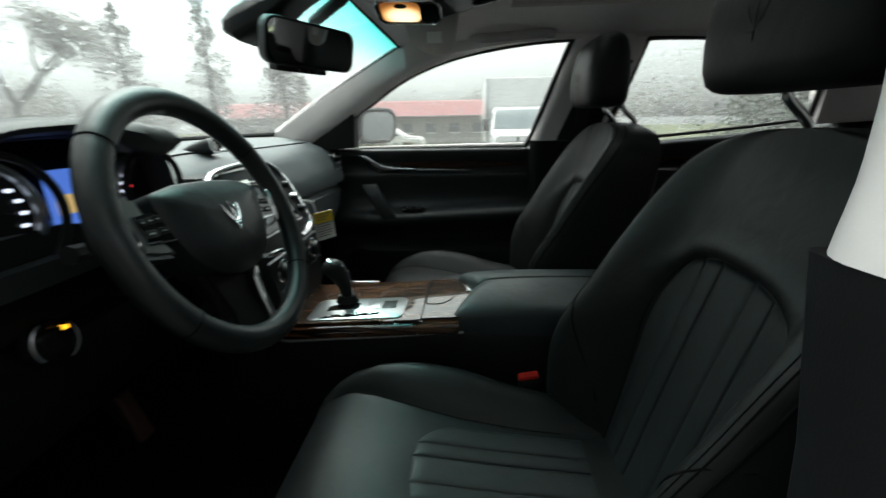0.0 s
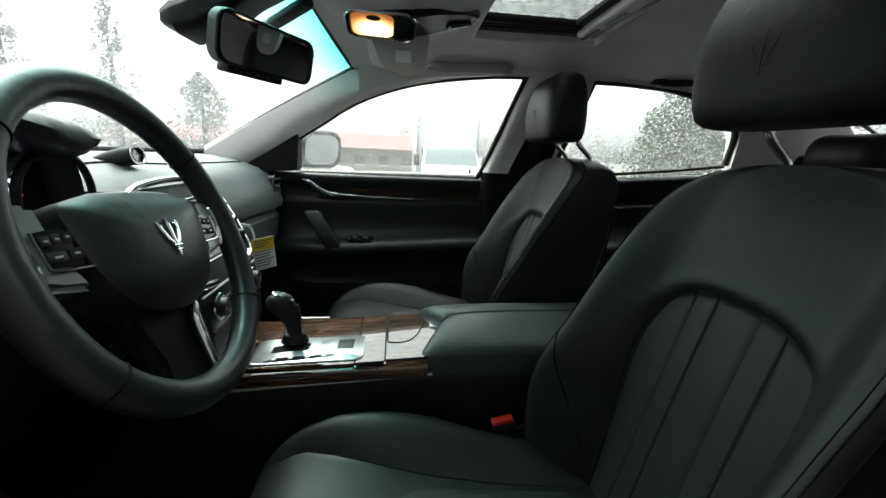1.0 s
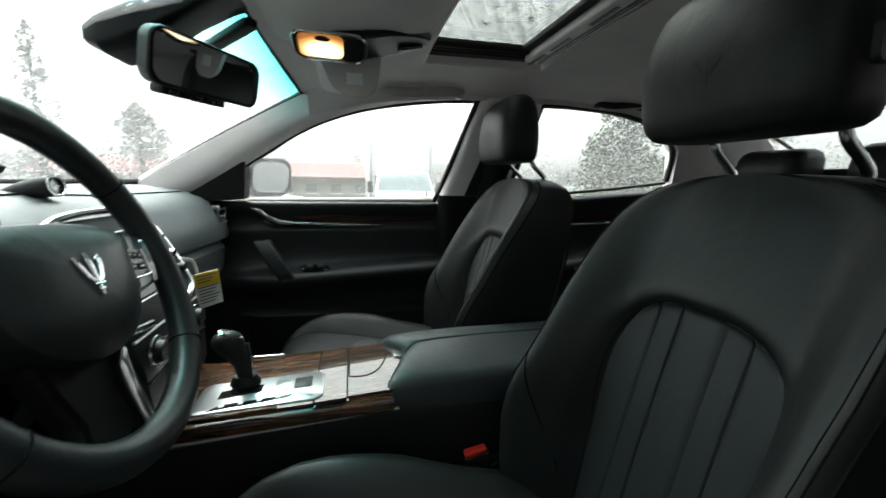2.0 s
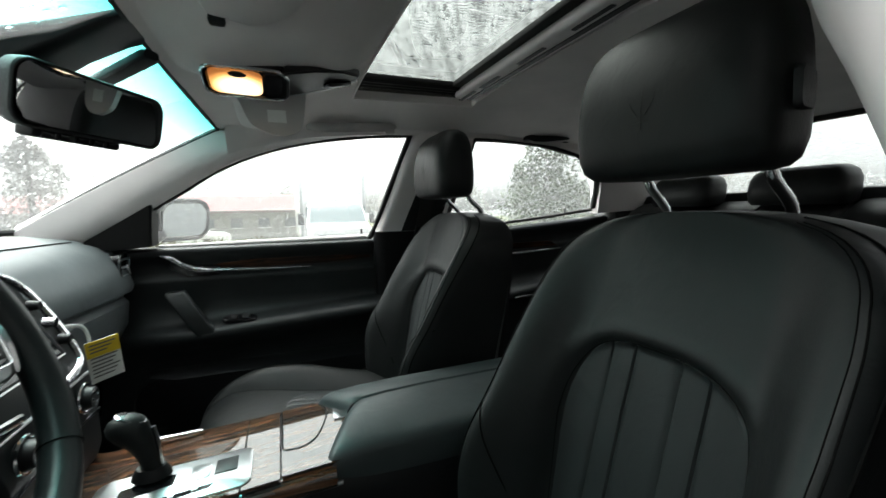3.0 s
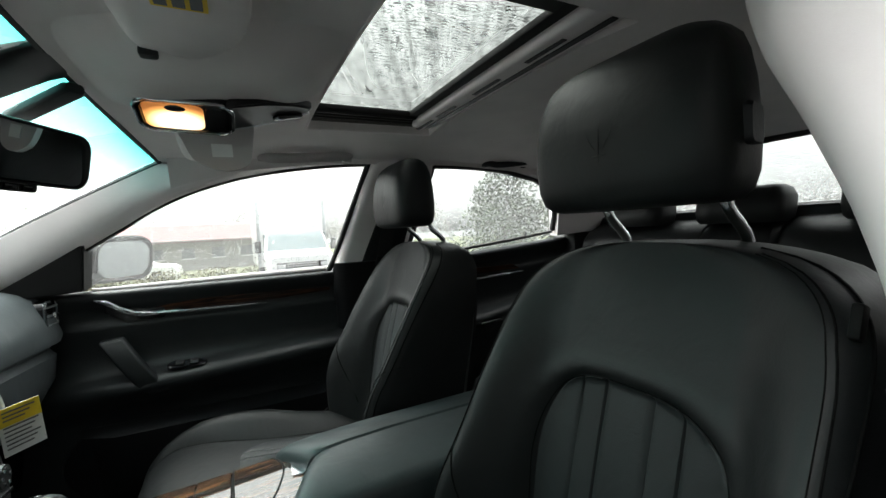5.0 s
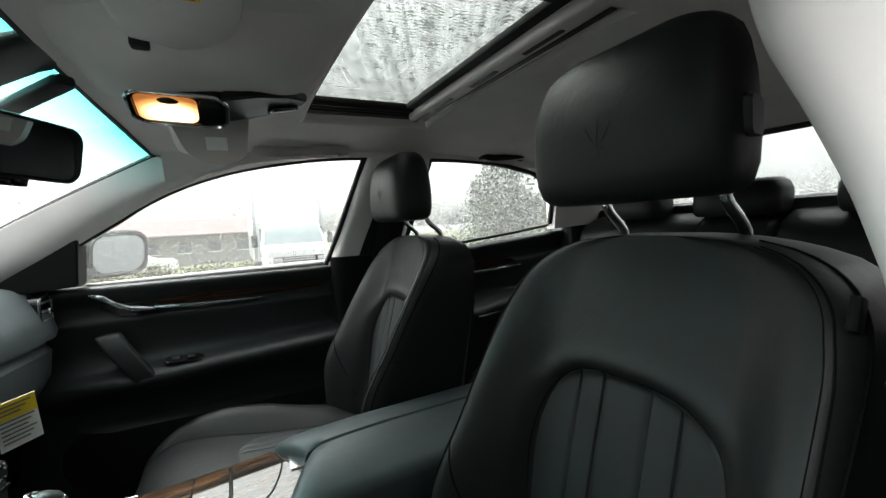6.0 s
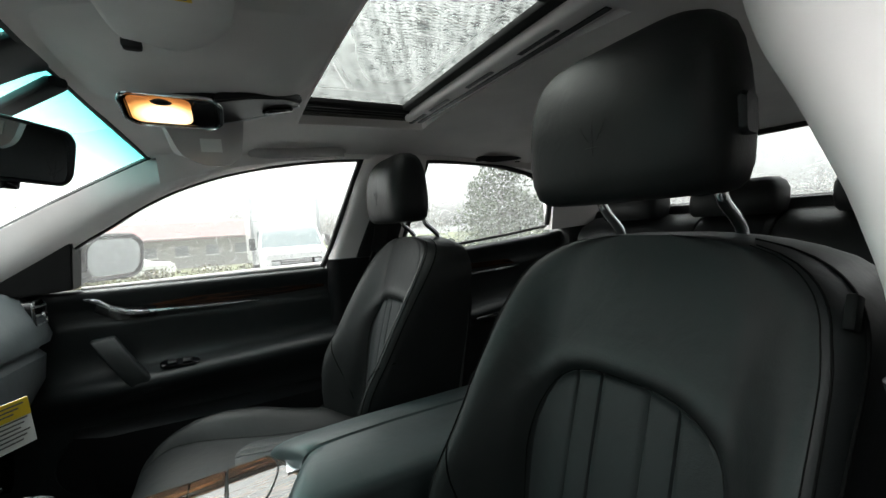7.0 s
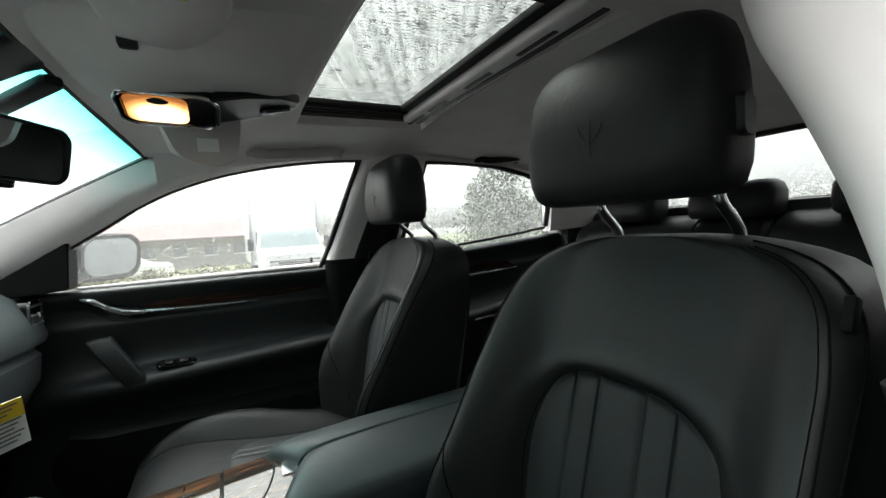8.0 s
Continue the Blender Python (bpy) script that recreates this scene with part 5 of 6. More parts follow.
loops = []
for x in frange(-0.80, 0.34, 24):
    w = lerp([(-0.80, 0.135), (-0.62, 0.128), (-0.30, 0.118), (0.34, 0.118)], x)
    z = cons_top(x) - 0.012
    loops.append([(x, CY - w, 0.31), (x, CY - w - 0.004, z - 0.05), (x, CY - w + 0.004, z - 0.01), (x, CY - w + 0.012, z), (x, CY + w - 0.012, z), (x, CY + w - 0.004, z - 0.01), (x, CY + w + 0.004, z - 0.05), (x, CY + w, 0.31)])
cbody = part("console_body", loft(loops), PLASTIC, console, "black soft-trimmed console sides")
for q in (-1, 1):
    # plastic ledge made in satin metal, for the soft highlight along it
    part("side_strip", tube([(x, CY + q * (lerp([(-0.80, 0.135), (-0.62, 0.128), (-0.30, 0.118), (0.34, 0.118)], x) + 0.001), cons_top(x) - 0.040 + 0.004) for x in frange(-0.74, -0.28, 12)], 0.0035, 6), SPOKE, cbody)
    part("wood_edge", loft([[(x, CY + q * (0.118 + 0.012 * math.sin(a)), cons_top(x) - (0.019 if q < 0 else 0.0255) + 0.012 * math.cos(a)) for a in frange(0, math.pi / 2, 6)] + [(x, CY + q * 0.130, cons_top(x) - 0.032), (x, CY + q * 0.112, cons_top(x) - 0.032), (x, CY + q * 0.112, cons_top(x) - 0.007)] for x in frange(-0.70, -0.29, 12)]), WOOD, console)


def wood_z(x, y):
    """The wood's upper face: level, falling away in a soft shoulder towards the passenger."""
    return cons_top(x) - 1.15 * max(0.0, y - 0.052) ** 2


def top_plate(y0, y1):
    def f(x, t):
        y = y0 + (y1 - y0) * t
        return (x, y, wood_z(x, y))
    return f


part("wood_top", grid(top_plate(CY - 0.122, CY + 0.118), frange(-0.70, -0.428, 14), frange(0, 1, 25), 0.012), WOOD, console, "glossy dark lacquered wood trim")
part("wood_bridge", grid(top_plate(CY - 0.120, CY + 0.116), frange(-0.425, -0.372, 6), frange(0, 1, 25), 0.012), WOOD, console)
# cup holder lid with rounded rear end
lid = []
for x in frange(-0.369, -0.235, 14):
    w = 0.116
    lid.append([(x, CY + w * a, wood_z(x, CY + w * a) + 0.0005) for a in frange(-1, 1, 25)])
bm = loft(lid, caps=False, closed=False)
bmesh.ops.recalc_face_normals(bm, faces=bm.faces)
bmesh.ops.solidify(bm, geom=bm.faces[:], thickness=0.010)
part("cup_lid", bm, WOOD, console, "lacquered wood cup-holder lid")
LID = [(p.x, p.y) for p in curve([(-0.368, 0.127, 0), (-0.368, 0.085, 0), (-0.367, 0.03, 0), (-0.367, -0.022, 0), (-0.360, -0.034, 0), (-0.332, -0.035, 0), (-0.309, -0.012, 0), (-0.291, 0.040, 0), (-0.287, 0.075, 0), (-0.292, 0.105, 0), (-0.303, 0.127, 0)], 4)]
part("lid_joint", tube([(x, y, wood_z(x, y) + 0.0004) for x, y in LID], 0.0017, 8), BLACK, console)
plate = part("gear_plate", loft([[(-0.520 + a * 1.0, CY - 0.058 + b, cons_top(-0.515 + a) + h) for a, b in rrect(0.215 * k, 0.105 * k, 0.018)] for h, k in ((-0.004, 1.0), (0.0015, 1.0), (0.0025, 0.985))]), SATIN, console, "brushed aluminium gear plate")


def on_plate(bm):
    """Lays a flat piece built about z = 0 on the sloping gear plate."""
    for v in bm.verts:
        v.co.z += cons_top(v.co.x)
    return bm


slot = prism([(-0.592, -0.058), (-0.520, -0.050), (-0.520, -0.022), (-0.545, -0.018), (-0.592, -0.030)], "z", 0.0010, 0.0038, 0.001)
part("lever_slot", on_plate(slot), GLOSS, plate, "black lever slot")
row = part("key_field", on_plate(prism([(-0.602, -0.096), (-0.470, -0.084), (-0.462, -0.072), (-0.580, -0.078)], "z", 0.0010, 0.0038, 0.001)), GLOSS, plate, "dark strip of gear marks")
for k in range(4):
    part("key_mark", on_plate(box((-0.582 + 0.030 * k, -0.088 + 0.002 * k, 0.0038), (-0.574 + 0.030 * k, -0.081 + 0.002 * k, 0.0046))), PAPER, row, smooth=False)
for x0, x1, m in ((-0.500, -0.472, SATIN), (-0.466, -0.434, PLASTIC)):
    part("gear_key", on_plate(box((x0, -0.052, 0.0010), (x1, -0.014, 0.0044), 0.0012)), m, plate)
part("edge_strip", box((-0.585, CY + 0.092, 0.682), (-0.505, CY + 0.099, 0.6905), 0.001), CHROME, console)
# armrest: two padded lids that meet at a seam; the driver's lid has a slanted front
SEAM_Y = CY + 0.016
for q, x0, slant in ((-1, -0.246, 0.062), (1, -0.252, 0.050)):
    loops = []
    for d in [0.0, 0.002, 0.006, 0.012, 0.022, 0.04, 0.07, 0.11] + frange(0.16, 0.33 - x0, 10):
        fz = lerp([(0.0, 0.708), (0.002, 0.716), (0.006, 0.722), (0.012, 0.7265), (0.022, 0.730), (0.06, 0.734), (0.16, 0.738), (0.6, 0.742)], d)
        edge = lerp([(0.0, 0.004), (0.012, 0.0), (0.6, 0.0)], d)
        w = lerp([(0.0, 0.116), (0.05, 0.120), (0.6, 0.124)], d)
        yo = CY + q * w
        keep = max(0.0, 1 - d / 0.35)
        loop = [(x0 + d, SEAM_Y + q * 0.0012, 0.665), (x0 + d, SEAM_Y + q * 0.0012, fz - 0.004), (x0 + d, SEAM_Y + q * 0.005, fz)]
        for a in (0.2, 0.4, 0.6, 0.75, 0.86, 0.93, 0.97, 1.0):
            drop = 0.022 * a ** 2.2 + {0.93: 0.002, 0.97: 0.006, 1.0: 0.014}.get(a, 0.0)
            loop.append((x0 + d - slant * a * keep, SEAM_Y + (yo - q * edge - SEAM_Y) * a, fz - drop))
        loop.append((x0 + d - slant * keep, yo - q * (edge + 0.003), 0.655))
        loops.append(loop)
    part("armrest_lid", loft(loops), ARM_LIT, console, "padded black leather armrest lid")
part("release_button", on_plate(prism([(-0.273, 0.092), (-0.236, 0.066), (-0.236, 0.024), (-0.276, 0.026)], "z", -0.006, 0.0035, 0.001)), CHROME, console, "bright release button")
# rear air vent block behind the armrest
part("rear_vent", box((0.335, CY - 0.11, 0.42), (0.37, CY + 0.11, 0.70), 0.012), PLASTIC, console)

# gear selector
sel = thing("gear_selector", "black leather gear selector with chrome inlay", "gear lever", (-0.56, 0.0, 0.66))
SY = -0.032
prof = [(-0.556, 0.690, 0.016, 0.014), (-0.556, 0.710, 0.013, 0.012), (-0.560, 0.728, 0.014, 0.014), (-0.566, 0.745, 0.017, 0.016), (-0.575, 0.759, 0.023, 0.019), (-0.581, 0.771, 0.026, 0.020), (-0.585, 0.781, 0.024, 0.018), (-0.588, 0.788, 0.017, 0.013), (-0.589, 0.791, 0.009, 0.007)]
part("knob", loft([[(x + a * math.cos(2 * math.pi * k / 20), SY + b * math.sin(2 * math.pi * k / 20), z + 0.25 * a * math.cos(2 * math.pi * k / 20)) for k in range(20)] for x, z, a, b in prof]), LEATHER, sel, "black leather knob")
part("chrome_inlay", tube([(-0.576 + 0.018 * math.cos(a), SY + 0.012 * math.sin(a), 0.7862 - 0.0075 * math.cos(a)) for a in frange(0, 2 * math.pi, 25)[:-1]], 0.0022, 6, closed=True), CHROME, sel)
part("knob_cap", move(loft([[(0.016 * k * math.cos(t), 0.010 * k * math.sin(t), h) for t in frange(0, 2 * math.pi, 21)[:-1]] for k, h in ((1.0, 0.0), (0.9, 0.003), (0.5, 0.0045))]), pose(-0.576, SY, 0.7862, 0, 22, 0)), GLOSS, sel)
part("front_strip", tube(curve([(-0.542, SY, 0.700), (-0.543, SY, 0.722), (-0.545, SY, 0.745), (-0.549, SY, 0.768)], 4), 0.0035, 6), CHROME, sel)
part("boot", loft([[(-0.556 + r * 1.3 * math.cos(t), SY + r * math.sin(t), z) for t in frange(0, 2 * math.pi, 21)[:-1]] for r, z in ((0.021, 0.690), (0.019, 0.698), (0.015, 0.706))]), PLASTIC, sel)

sel.location.x += 0.002
sel.location.y += 0.014

# seat belt buckles
for y, m in ((-0.134, RED),):
    b = thing("belt_buckle", "red and black seat belt buckle beside the driver's cushion", "belt buckle", (-0.14, y, 0.50))
    part("buckle_body", move(box((-0.024, -0.012, -0.055), (0.024, 0.012, 0.0), 0.005), pose(-0.142, y, 0.572, 0, -12, 0)), PLASTIC, b)
    part("release_key", move(box((-0.021, -0.0095, 0.0), (0.021, 0.0095, 0.010), 0.003), pose(-0.142, y, 0.571, 0, -12, 0)), RED, b, "red release key")
    part("buckle_strap", tube([(-0.128, y, 0.51), (-0.11, y, 0.42)], 0.010, 8, flat=0.4), PLASTIC, b)

# ---- interior mirror ----
mir = thing("rear_view_mirror", "black interior mirror below a sensor housing on the windscreen", "interior mirror", (-0.585, 0.0, 1.24))
MM = Matrix.Translation((-0.585, 0.0, 1.238)) @ Matrix.Rotation(math.atan2(-0.43, 0.90), 4, "Z") @ Matrix.Rotation(radians(11), 4, "Y")
shape = lambda w, h: [(a, b) for a, b in rrect(w, h, min(w, h) * 0.28)]
part("mirror_case", move(loft([[(x, a, b) for a, b in shape(w, h)] for x, w, h in ((-0.045, 0.10, 0.035), (-0.036, 0.19, 0.062), (-0.012, 0.232, 0.080), (0.006, 0.234, 0.082), (0.008, 0.231, 0.080), (0.008, 0.228, 0.077), (-0.010, 0.226, 0.075))]), MM), SOFT, mir, "black mirror case")
part("mirror_glass", move(loft([[(x, a, b) for a, b in shape(0.224, 0.072)] for x in (0.003, 0.0065)]), MM @ Matrix.Rotation(radians(2.0), 4, "Z") @ Matrix.Rotation(radians(-3.0), 4, "Y")), MIRROR, mir)
part("lower_keys", move(box((-0.030, -0.08, -0.052), (-0.004, 0.05, -0.038), 0.004), MM), PLASTIC, mir)
for k in range(5):
    part("mirror_key", move(box((-0.006, -0.070 + 0.024 * k, -0.051), (-0.001, -0.052 + 0.024 * k, -0.042), 0.001), MM), GLOSS, mir)
part("mirror_stem", tube(curve([(-0.615, 0.01, 1.245), (-0.640, 0.012, 1.275), (-0.655, 0.012, 1.30)], 4), 0.014, 8), PLASTIC, mir)
part("sensor_housing", loft([[(x, c + w * a, z + h * b) for a, b in rrect(2, 2, 0.5)] for x, c, z, w, h in ((-0.738, 0.0, 1.272, 0.045, 0.014), (-0.715, 0.0, 1.274, 0.058, 0.028), (-0.67, 0.0, 1.292, 0.060, 0.032), (-0.60, -0.008, 1.325, 0.048, 0.018), (-0.545, -0.026, 1.341, 0.050, 0.008), (-0.508, -0.040, 1.348, 0.052, 0.005))]), PLASTIC, mir, "black sensor housing")
part("toll_reader", loft([[(x + 0.7 * a, y + 0.7 * a, z + b) for a, b in rrect(0.028 * k, 0.016 * k, 0.005)] for x, y, z, k in ((-0.520, 0.030, 1.331, 0.8), (-0.524, 0.034, 1.330, 1.0), (-0.621, 0.136, 1.312, 1.0), (-0.625, 0.140, 1.311, 0.8))]), PLASTIC, mir, "small black box on the glass")

# ---- overhead console with reading lamp ----
FLAP = [(p.x, p.z) for p in curve([(-0.420, 0, 1.310), (-0.408, 0, 1.288), (-0.392, 0, 1.252), (-0.372, 0, 1.238), (-0.348, 0, 1.231), (-0.322, 0, 1.233), (-0.303, 0, 1.246), (-0.297, 0, 1.275), (-0.293, 0, 1.310)], 4)]
ohc = thing("overhead_console", "grey overhead console with a lit amber reading lamp", "overhead console", (-0.33, 0.0, 1.38))


def shell_z(x, y):
    """The console's soft swelling below the headliner."""
    a = max(0.0, 1 - (abs(x + 0.335) / 0.175) ** 2.4)
    b = max(0.0, 1 - (abs(y) / 0.175) ** 2.6)
    t = min(1.0, a * b * 1.15)
    return liner_z(x, y) + 0.002 - 0.056 * t * t * (3 - 2 * t)


part("console_shell", grid(lambda x, y: (x, y, shell_z(x, y)), frange(-0.515, -0.172, 40), frange(-0.180, 0.180, 40)), FABRIC, ohc, "grey moulded shell")
flap = part("label_flap", loft([[(x, 0.100 + d + 0.020 * (1.29 - z), z) for x, z in FLAP] for d in (-0.004, 0.004)]), FLAP_GREY, ohc, "grey rounded flap below the lamp")
part("white_label", loft([[(-0.346 + a, 0.100 - d + 0.020 * (1.29 - 1.265 - b), 1.265 + b) for a, b in ((-0.0155, -0.011), (0.0165, -0.011), (0.0155, 0.011), (-0.0165, 0.011))] for d in (0.0040, 0.0052)]), PAPER, flap, "small white label", smooth=False)
LM = pose(-0.388, 0.004, 1.2975, -17, 2, 0) @ Matrix.Scale(0.70, 4)
bez = part("lamp_bezel", move(loft([[(a, b, z) for a, b in rrect(0.175 * k, 0.115 * k, 0.026)] for z, k in ((0.03, 1.0), (-0.004, 1.0), (-0.008, 0.96), (-0.008, 0.90), (-0.004, 0.88))]), LM), GLOSS, ohc, "black lamp bezel")
part("bezel_rim", move(tube([(a, b, -0.006) for a, b in rrect(0.174, 0.114, 0.030)], 0.0040, 8, closed=True), LM), CHROME, bez)
part("lamp_lens", move(loft([[(a - 0.022, b + 0.001, z) for a, b in rrect(0.108 * k, 0.092 * k, 0.018)] for z, k in ((-0.0035, 1.0), (-0.007, 0.98), (-0.0085, 0.90))]), LM), LAMP, bez, "lit amber lamp lens")
part("bulb_cap", move(loft([[(0.020 * k * math.cos(t) - 0.018, 0.010 * k * math.sin(t) - 0.034, z) for t in frange(0, 2 * math.pi, 21)[:-1]] for z, k in ((-0.007, 1.0), (-0.0105, 0.85), (-0.012, 0.5))]), LM), PLASTIC, bez)
part("clear_cover", move(loft([[(a + 0.055, b + 0.001, z) for a, b in rrect(0.040 * k, 0.092 * k, 0.012)] for z, k in ((-0.0035, 1.0), (-0.007, 0.94))]), LM), GLOSS, bez)
bm = prism([(-0.335, -0.040), (-0.285, -0.030), (-0.235, 0.000), (-0.200, 0.040), (-0.205, 0.062), (-0.245, 0.085), (-0.300, 0.092), (-0.335, 0.088)], "z", -0.004, 0.010, 0.003)
for v in bm.verts:
    v.co.z += 1.303 + (v.co.x + 0.335) * 0.25
panel = part("switch_panel", bm, PLASTIC, ohc, "dark switch panel")
part("roof_switch", move(box((-0.026, -0.010, -0.006), (0.026, 0.010, 0.004), 0.004), pose(-0.240, 0.055, 1.3215, 0, -14, 28)), GLOSS, panel, "black roof switch")
part("switch_edge", tube([(x, y, 1.300 + (x + 0.335) * 0.25) for x, y in ((-0.330, 0.090), (-0.312, 0.092), (-0.295, 0.093), (-0.270, 0.090), (-0.245, 0.086), (-0.222, 0.076), (-0.203, 0.063))], 0.0025, 6), SATIN, panel)

# ---- sun visors ----
for s, lab in ((1, "grey fabric sun visor folded against the roof"), (-1, "grey fabric sun visor folded against the roof")):
    v = thing("sun_visor", lab, "sun visor", (-0.40, s * 0.3, 1.34), "sun visors")
    loops = []
    for y, xf, xr in ((0.130, -0.408, -0.388), (0.133, -0.418, -0.372), (0.140, -0.424, -0.358), (0.155, -0.428, -0.340), (0.175, -0.430, -0.327), (0.200, -0.431, -0.316), (0.225, -0.432, -0.310), (0.26, -0.433, -0.308), (0.42, -0.434, -0.312), (0.45, -0.430, -0.322), (0.46, -0.41, -0.34)):
        thin = min(1.0, (xr - xf) / 0.06)
        loops.append([(xf + (xr - xf) * (c + 1) / 2, s * y, liner_z(-0.385, y) - 0.022 - 0.004 * c + 0.011 * thin * h) for c, h in ((-1, -0.2), (-0.96, -0.7), (-0.85, -1), (0.85, -1), (0.96, -0.7), (1, -0.2), (1, 0.4), (0.9, 1), (-0.9, 1), (-1, 0.4))])
    part("visor_blade", loft(loops), FABRIC, v)
    part("visor_clip", box((-0.422, s * 0.130 - 0.008, liner_z(-0.41, 0.130) - 0.034), (-0.402, s * 0.130 + 0.008, liner_z(-0.41, 0.130) + 0.004), 0.004), PLASTIC, v)
    if s < 0:
        part("warning_label", box((-0.390, -0.335, liner_z(-0.385, 0.30) - 0.0355), (-0.345, -0.268, liner_z(-0.385, 0.30) - 0.030)), YELLOW, v, "yellow and black warning label", smooth=False)
        for k in range(3):
            part("label_bar", box((-0.387 + 0.014 * k, -0.330, liner_z(-0.385, 0.30) - 0.0362), (-0.377 + 0.014 * k, -0.272, liner_z(-0.385, 0.30) - 0.035)), INK, v, smooth=False)

# ---- grab handles over the passenger doors ----
for x0, x1 in ((-0.262, -0.015), (0.46, 0.64)):
    g = thing("grab_handle", "folded grey grab handle above the door window", "grab handle", ((x0 + x1) / 2, 0.52, 1.33), "grab handles")
    z = 1.326
    part("grip", tube(curve([(x0, 0.505, z + 0.016), (x0 + 0.015, 0.492, z + 0.004), (x0 + 0.05, 0.484, z), (x1 - 0.05, 0.480, z + 0.008), (x1 - 0.015, 0.486, z + 0.014), (x1, 0.500, z + 0.022)], 5), 0.014 if x0 < 0 else 0.011, 10, flat=0.7), HANDLE if x0 < 0 else PLASTIC, g)
    for x in (x0 + 0.008, x1 - 0.008):
        part("handle_foot", box((x - 0.014, 0.505, z - 0.004), (x + 0.014, 0.535, z + 0.022), 0.006), PLASTIC if x0 > 0 else HANDLE, g)

# ---- passenger's seat belt on the pillar ----
belt = thing("seat_belt", "black seat belt hanging from the door pillar", "seat belt", (0.09, 0.62, 0.5))
part("webbing", loft([[(x - 0.023, y - 0.001, z), (x + 0.023, y - 0.001, z), (x + 0.023, y + 0.001, z), (x - 0.023, y + 0.001, z)] for x, y, z in ((0.115, 0.520, 1.22), (0.105, 0.560, 1.10), (0.095, 0.605, 1.0), (0.085, 0.640, 0.8), (0.085, 0.66, 0.45))]), RUBBER, belt)
part("belt_guide", box((0.085, 0.520, 1.195), (0.145, 0.560, 1.265), 0.01), PLASTIC, belt)


# ---- rear bench ----
bench = thing("rear_bench", "black leather rear bench with three head restraints", "rear bench", (0.9, 0, 0.4))
for y0, w in ((-0.36, 0.25), (0.0, 0.11), (0.36, 0.25)):
    loops = []
    for z, x, d in ((0.50, 0.86, 0.20), (0.62, 0.86, 0.22), (0.80, 0.93, 0.22), (0.95, 0.985, 0.19), (1.00, 0.998, 0.18), (1.03, 1.008, 0.18), (1.052, 1.024, 0.17), (1.068, 1.045, 0.15), (1.082, 1.075, 0.12), (1.092, 1.10, 0.095), (1.098, 1.13, 0.06)):
        ww = w - 0.001 - max(0.0, z - 1.03) * 0.12
        loops.append([(x + 0.015, y0 - ww, z), (x - 0.005, y0 - ww * 0.9, z), (x - 0.008, y0 - ww * 0.6, z), (x + 0.004, y0, z), (x - 0.008, y0 + ww * 0.6, z), (x - 0.005, y0 + ww * 0.9, z), (x + 0.015, y0 + ww, z), (x + d, y0 + ww, z), (x + d, y0 - ww, z)])
    part("bench_back", loft(loops), LEATHER, bench)
    part("bench_cushion", loft([[(x, y0 - w, 0.40), (x, y0 - w, z - 0.02), (x, y0 - w * 0.85, z), (x, y0, z - 0.012), (x, y0 + w * 0.85, z), (x, y0 + w, z - 0.02), (x, y0 + w, 0.40)] for x, z in ((0.42, 0.52), (0.44, 0.56), (0.50, 0.58), (0.7, 0.57), (0.90, 0.55))]), LEATHER, bench)
    hw = 0.125 if y0 == 0 else 0.120
    prof = [(1.082, 0.90, 1.012, 1.10), (1.092, 0.97, 1.002, 1.13), (1.12, 1.0, 0.998, 1.14), (1.155, 1.0, 1.008, 1.142), (1.178, 0.93, 1.022, 1.136), (1.190, 0.80, 1.040, 1.12)]
    loops = []
    for z, f, xf, xr in prof:
        loop = []
        for k in range(32):
            t = 2 * math.pi * k / 32
            ct, st = math.cos(t), math.sin(t)
            loop.append(((xf + xr) / 2 + (xr - xf) / 2 * math.copysign(abs(ct) ** 0.5, ct), y0 + hw * f * math.copysign(abs(st) ** 0.45, st), z))
        loops.append(loop)
    part("rear_headrest", loft(loops), LEATHER, bench, "low black leather head restraint")
    for q in (-1, 1):
        part("rear_post", tube([(1.10, y0 + q * 0.05, 1.05), (1.10, y0 + q * 0.05, 1.10)], 0.006, 8), CHROME, bench)


# ---- outside ----
def ground_z(x, y):
    z = lerp([(0.9, 0.0), (6.0, -0.35), (14.0, -0.72), (40.0, -1.1), (120.0, -1.2)], y)
    return z + 0.02 * noise.noise(Vector((x * 0.2, y * 0.2, 0)))


ASPHALT = mat("wet_asphalt", (0.055, 0.056, 0.058), 0.25, bump=0.6, scale=120, var=0.3, var_scale=0.6)
GRASS = mat("winter_grass", (0.075, 0.085, 0.03), 0.9, bump=1.0, scale=60, var=0.4, var_scale=1.5)
BARK = mat("wet_bark", (0.12, 0.11, 0.10), 0.85, bump=0.8, scale=40)
# green lightened somewhat, some outdoor haze being put into it
LEAF = mat("evergreen_leaf", (0.060, 0.082, 0.040), 0.6, var=0.4, var_scale=3)
# twigs paled: the misty air before the trees is in this colour
TWIG_HAZED = mat("twigs_haze_toned", (0.34, 0.325, 0.31), 0.8, var=0.3, var_scale=2)
HEDGE = mat("hedge_leaf", (0.11, 0.10, 0.035), 0.7, var=0.5, var_scale=3)
# even grey panes, close in tone to the cladding
PALE_PANE = mat("grey_window_pane", (0.20, 0.21, 0.22), 0.3, var=0.1)
RED_ROOF = mat("red_roof_sheet", (0.34, 0.17, 0.17), 0.85, spec=0.1, var=0.12)
CLAD = mat("grey_cladding", (0.36, 0.35, 0.34), 0.7, bump=0.3, scale=20)
# vehicle glass: the reflected sky is put into its base colour
TONED_GLASS = mat("sky_toned_vehicle_glass", (0.16, 0.20, 0.21), 0.06, spec=0.9, var=0.05)
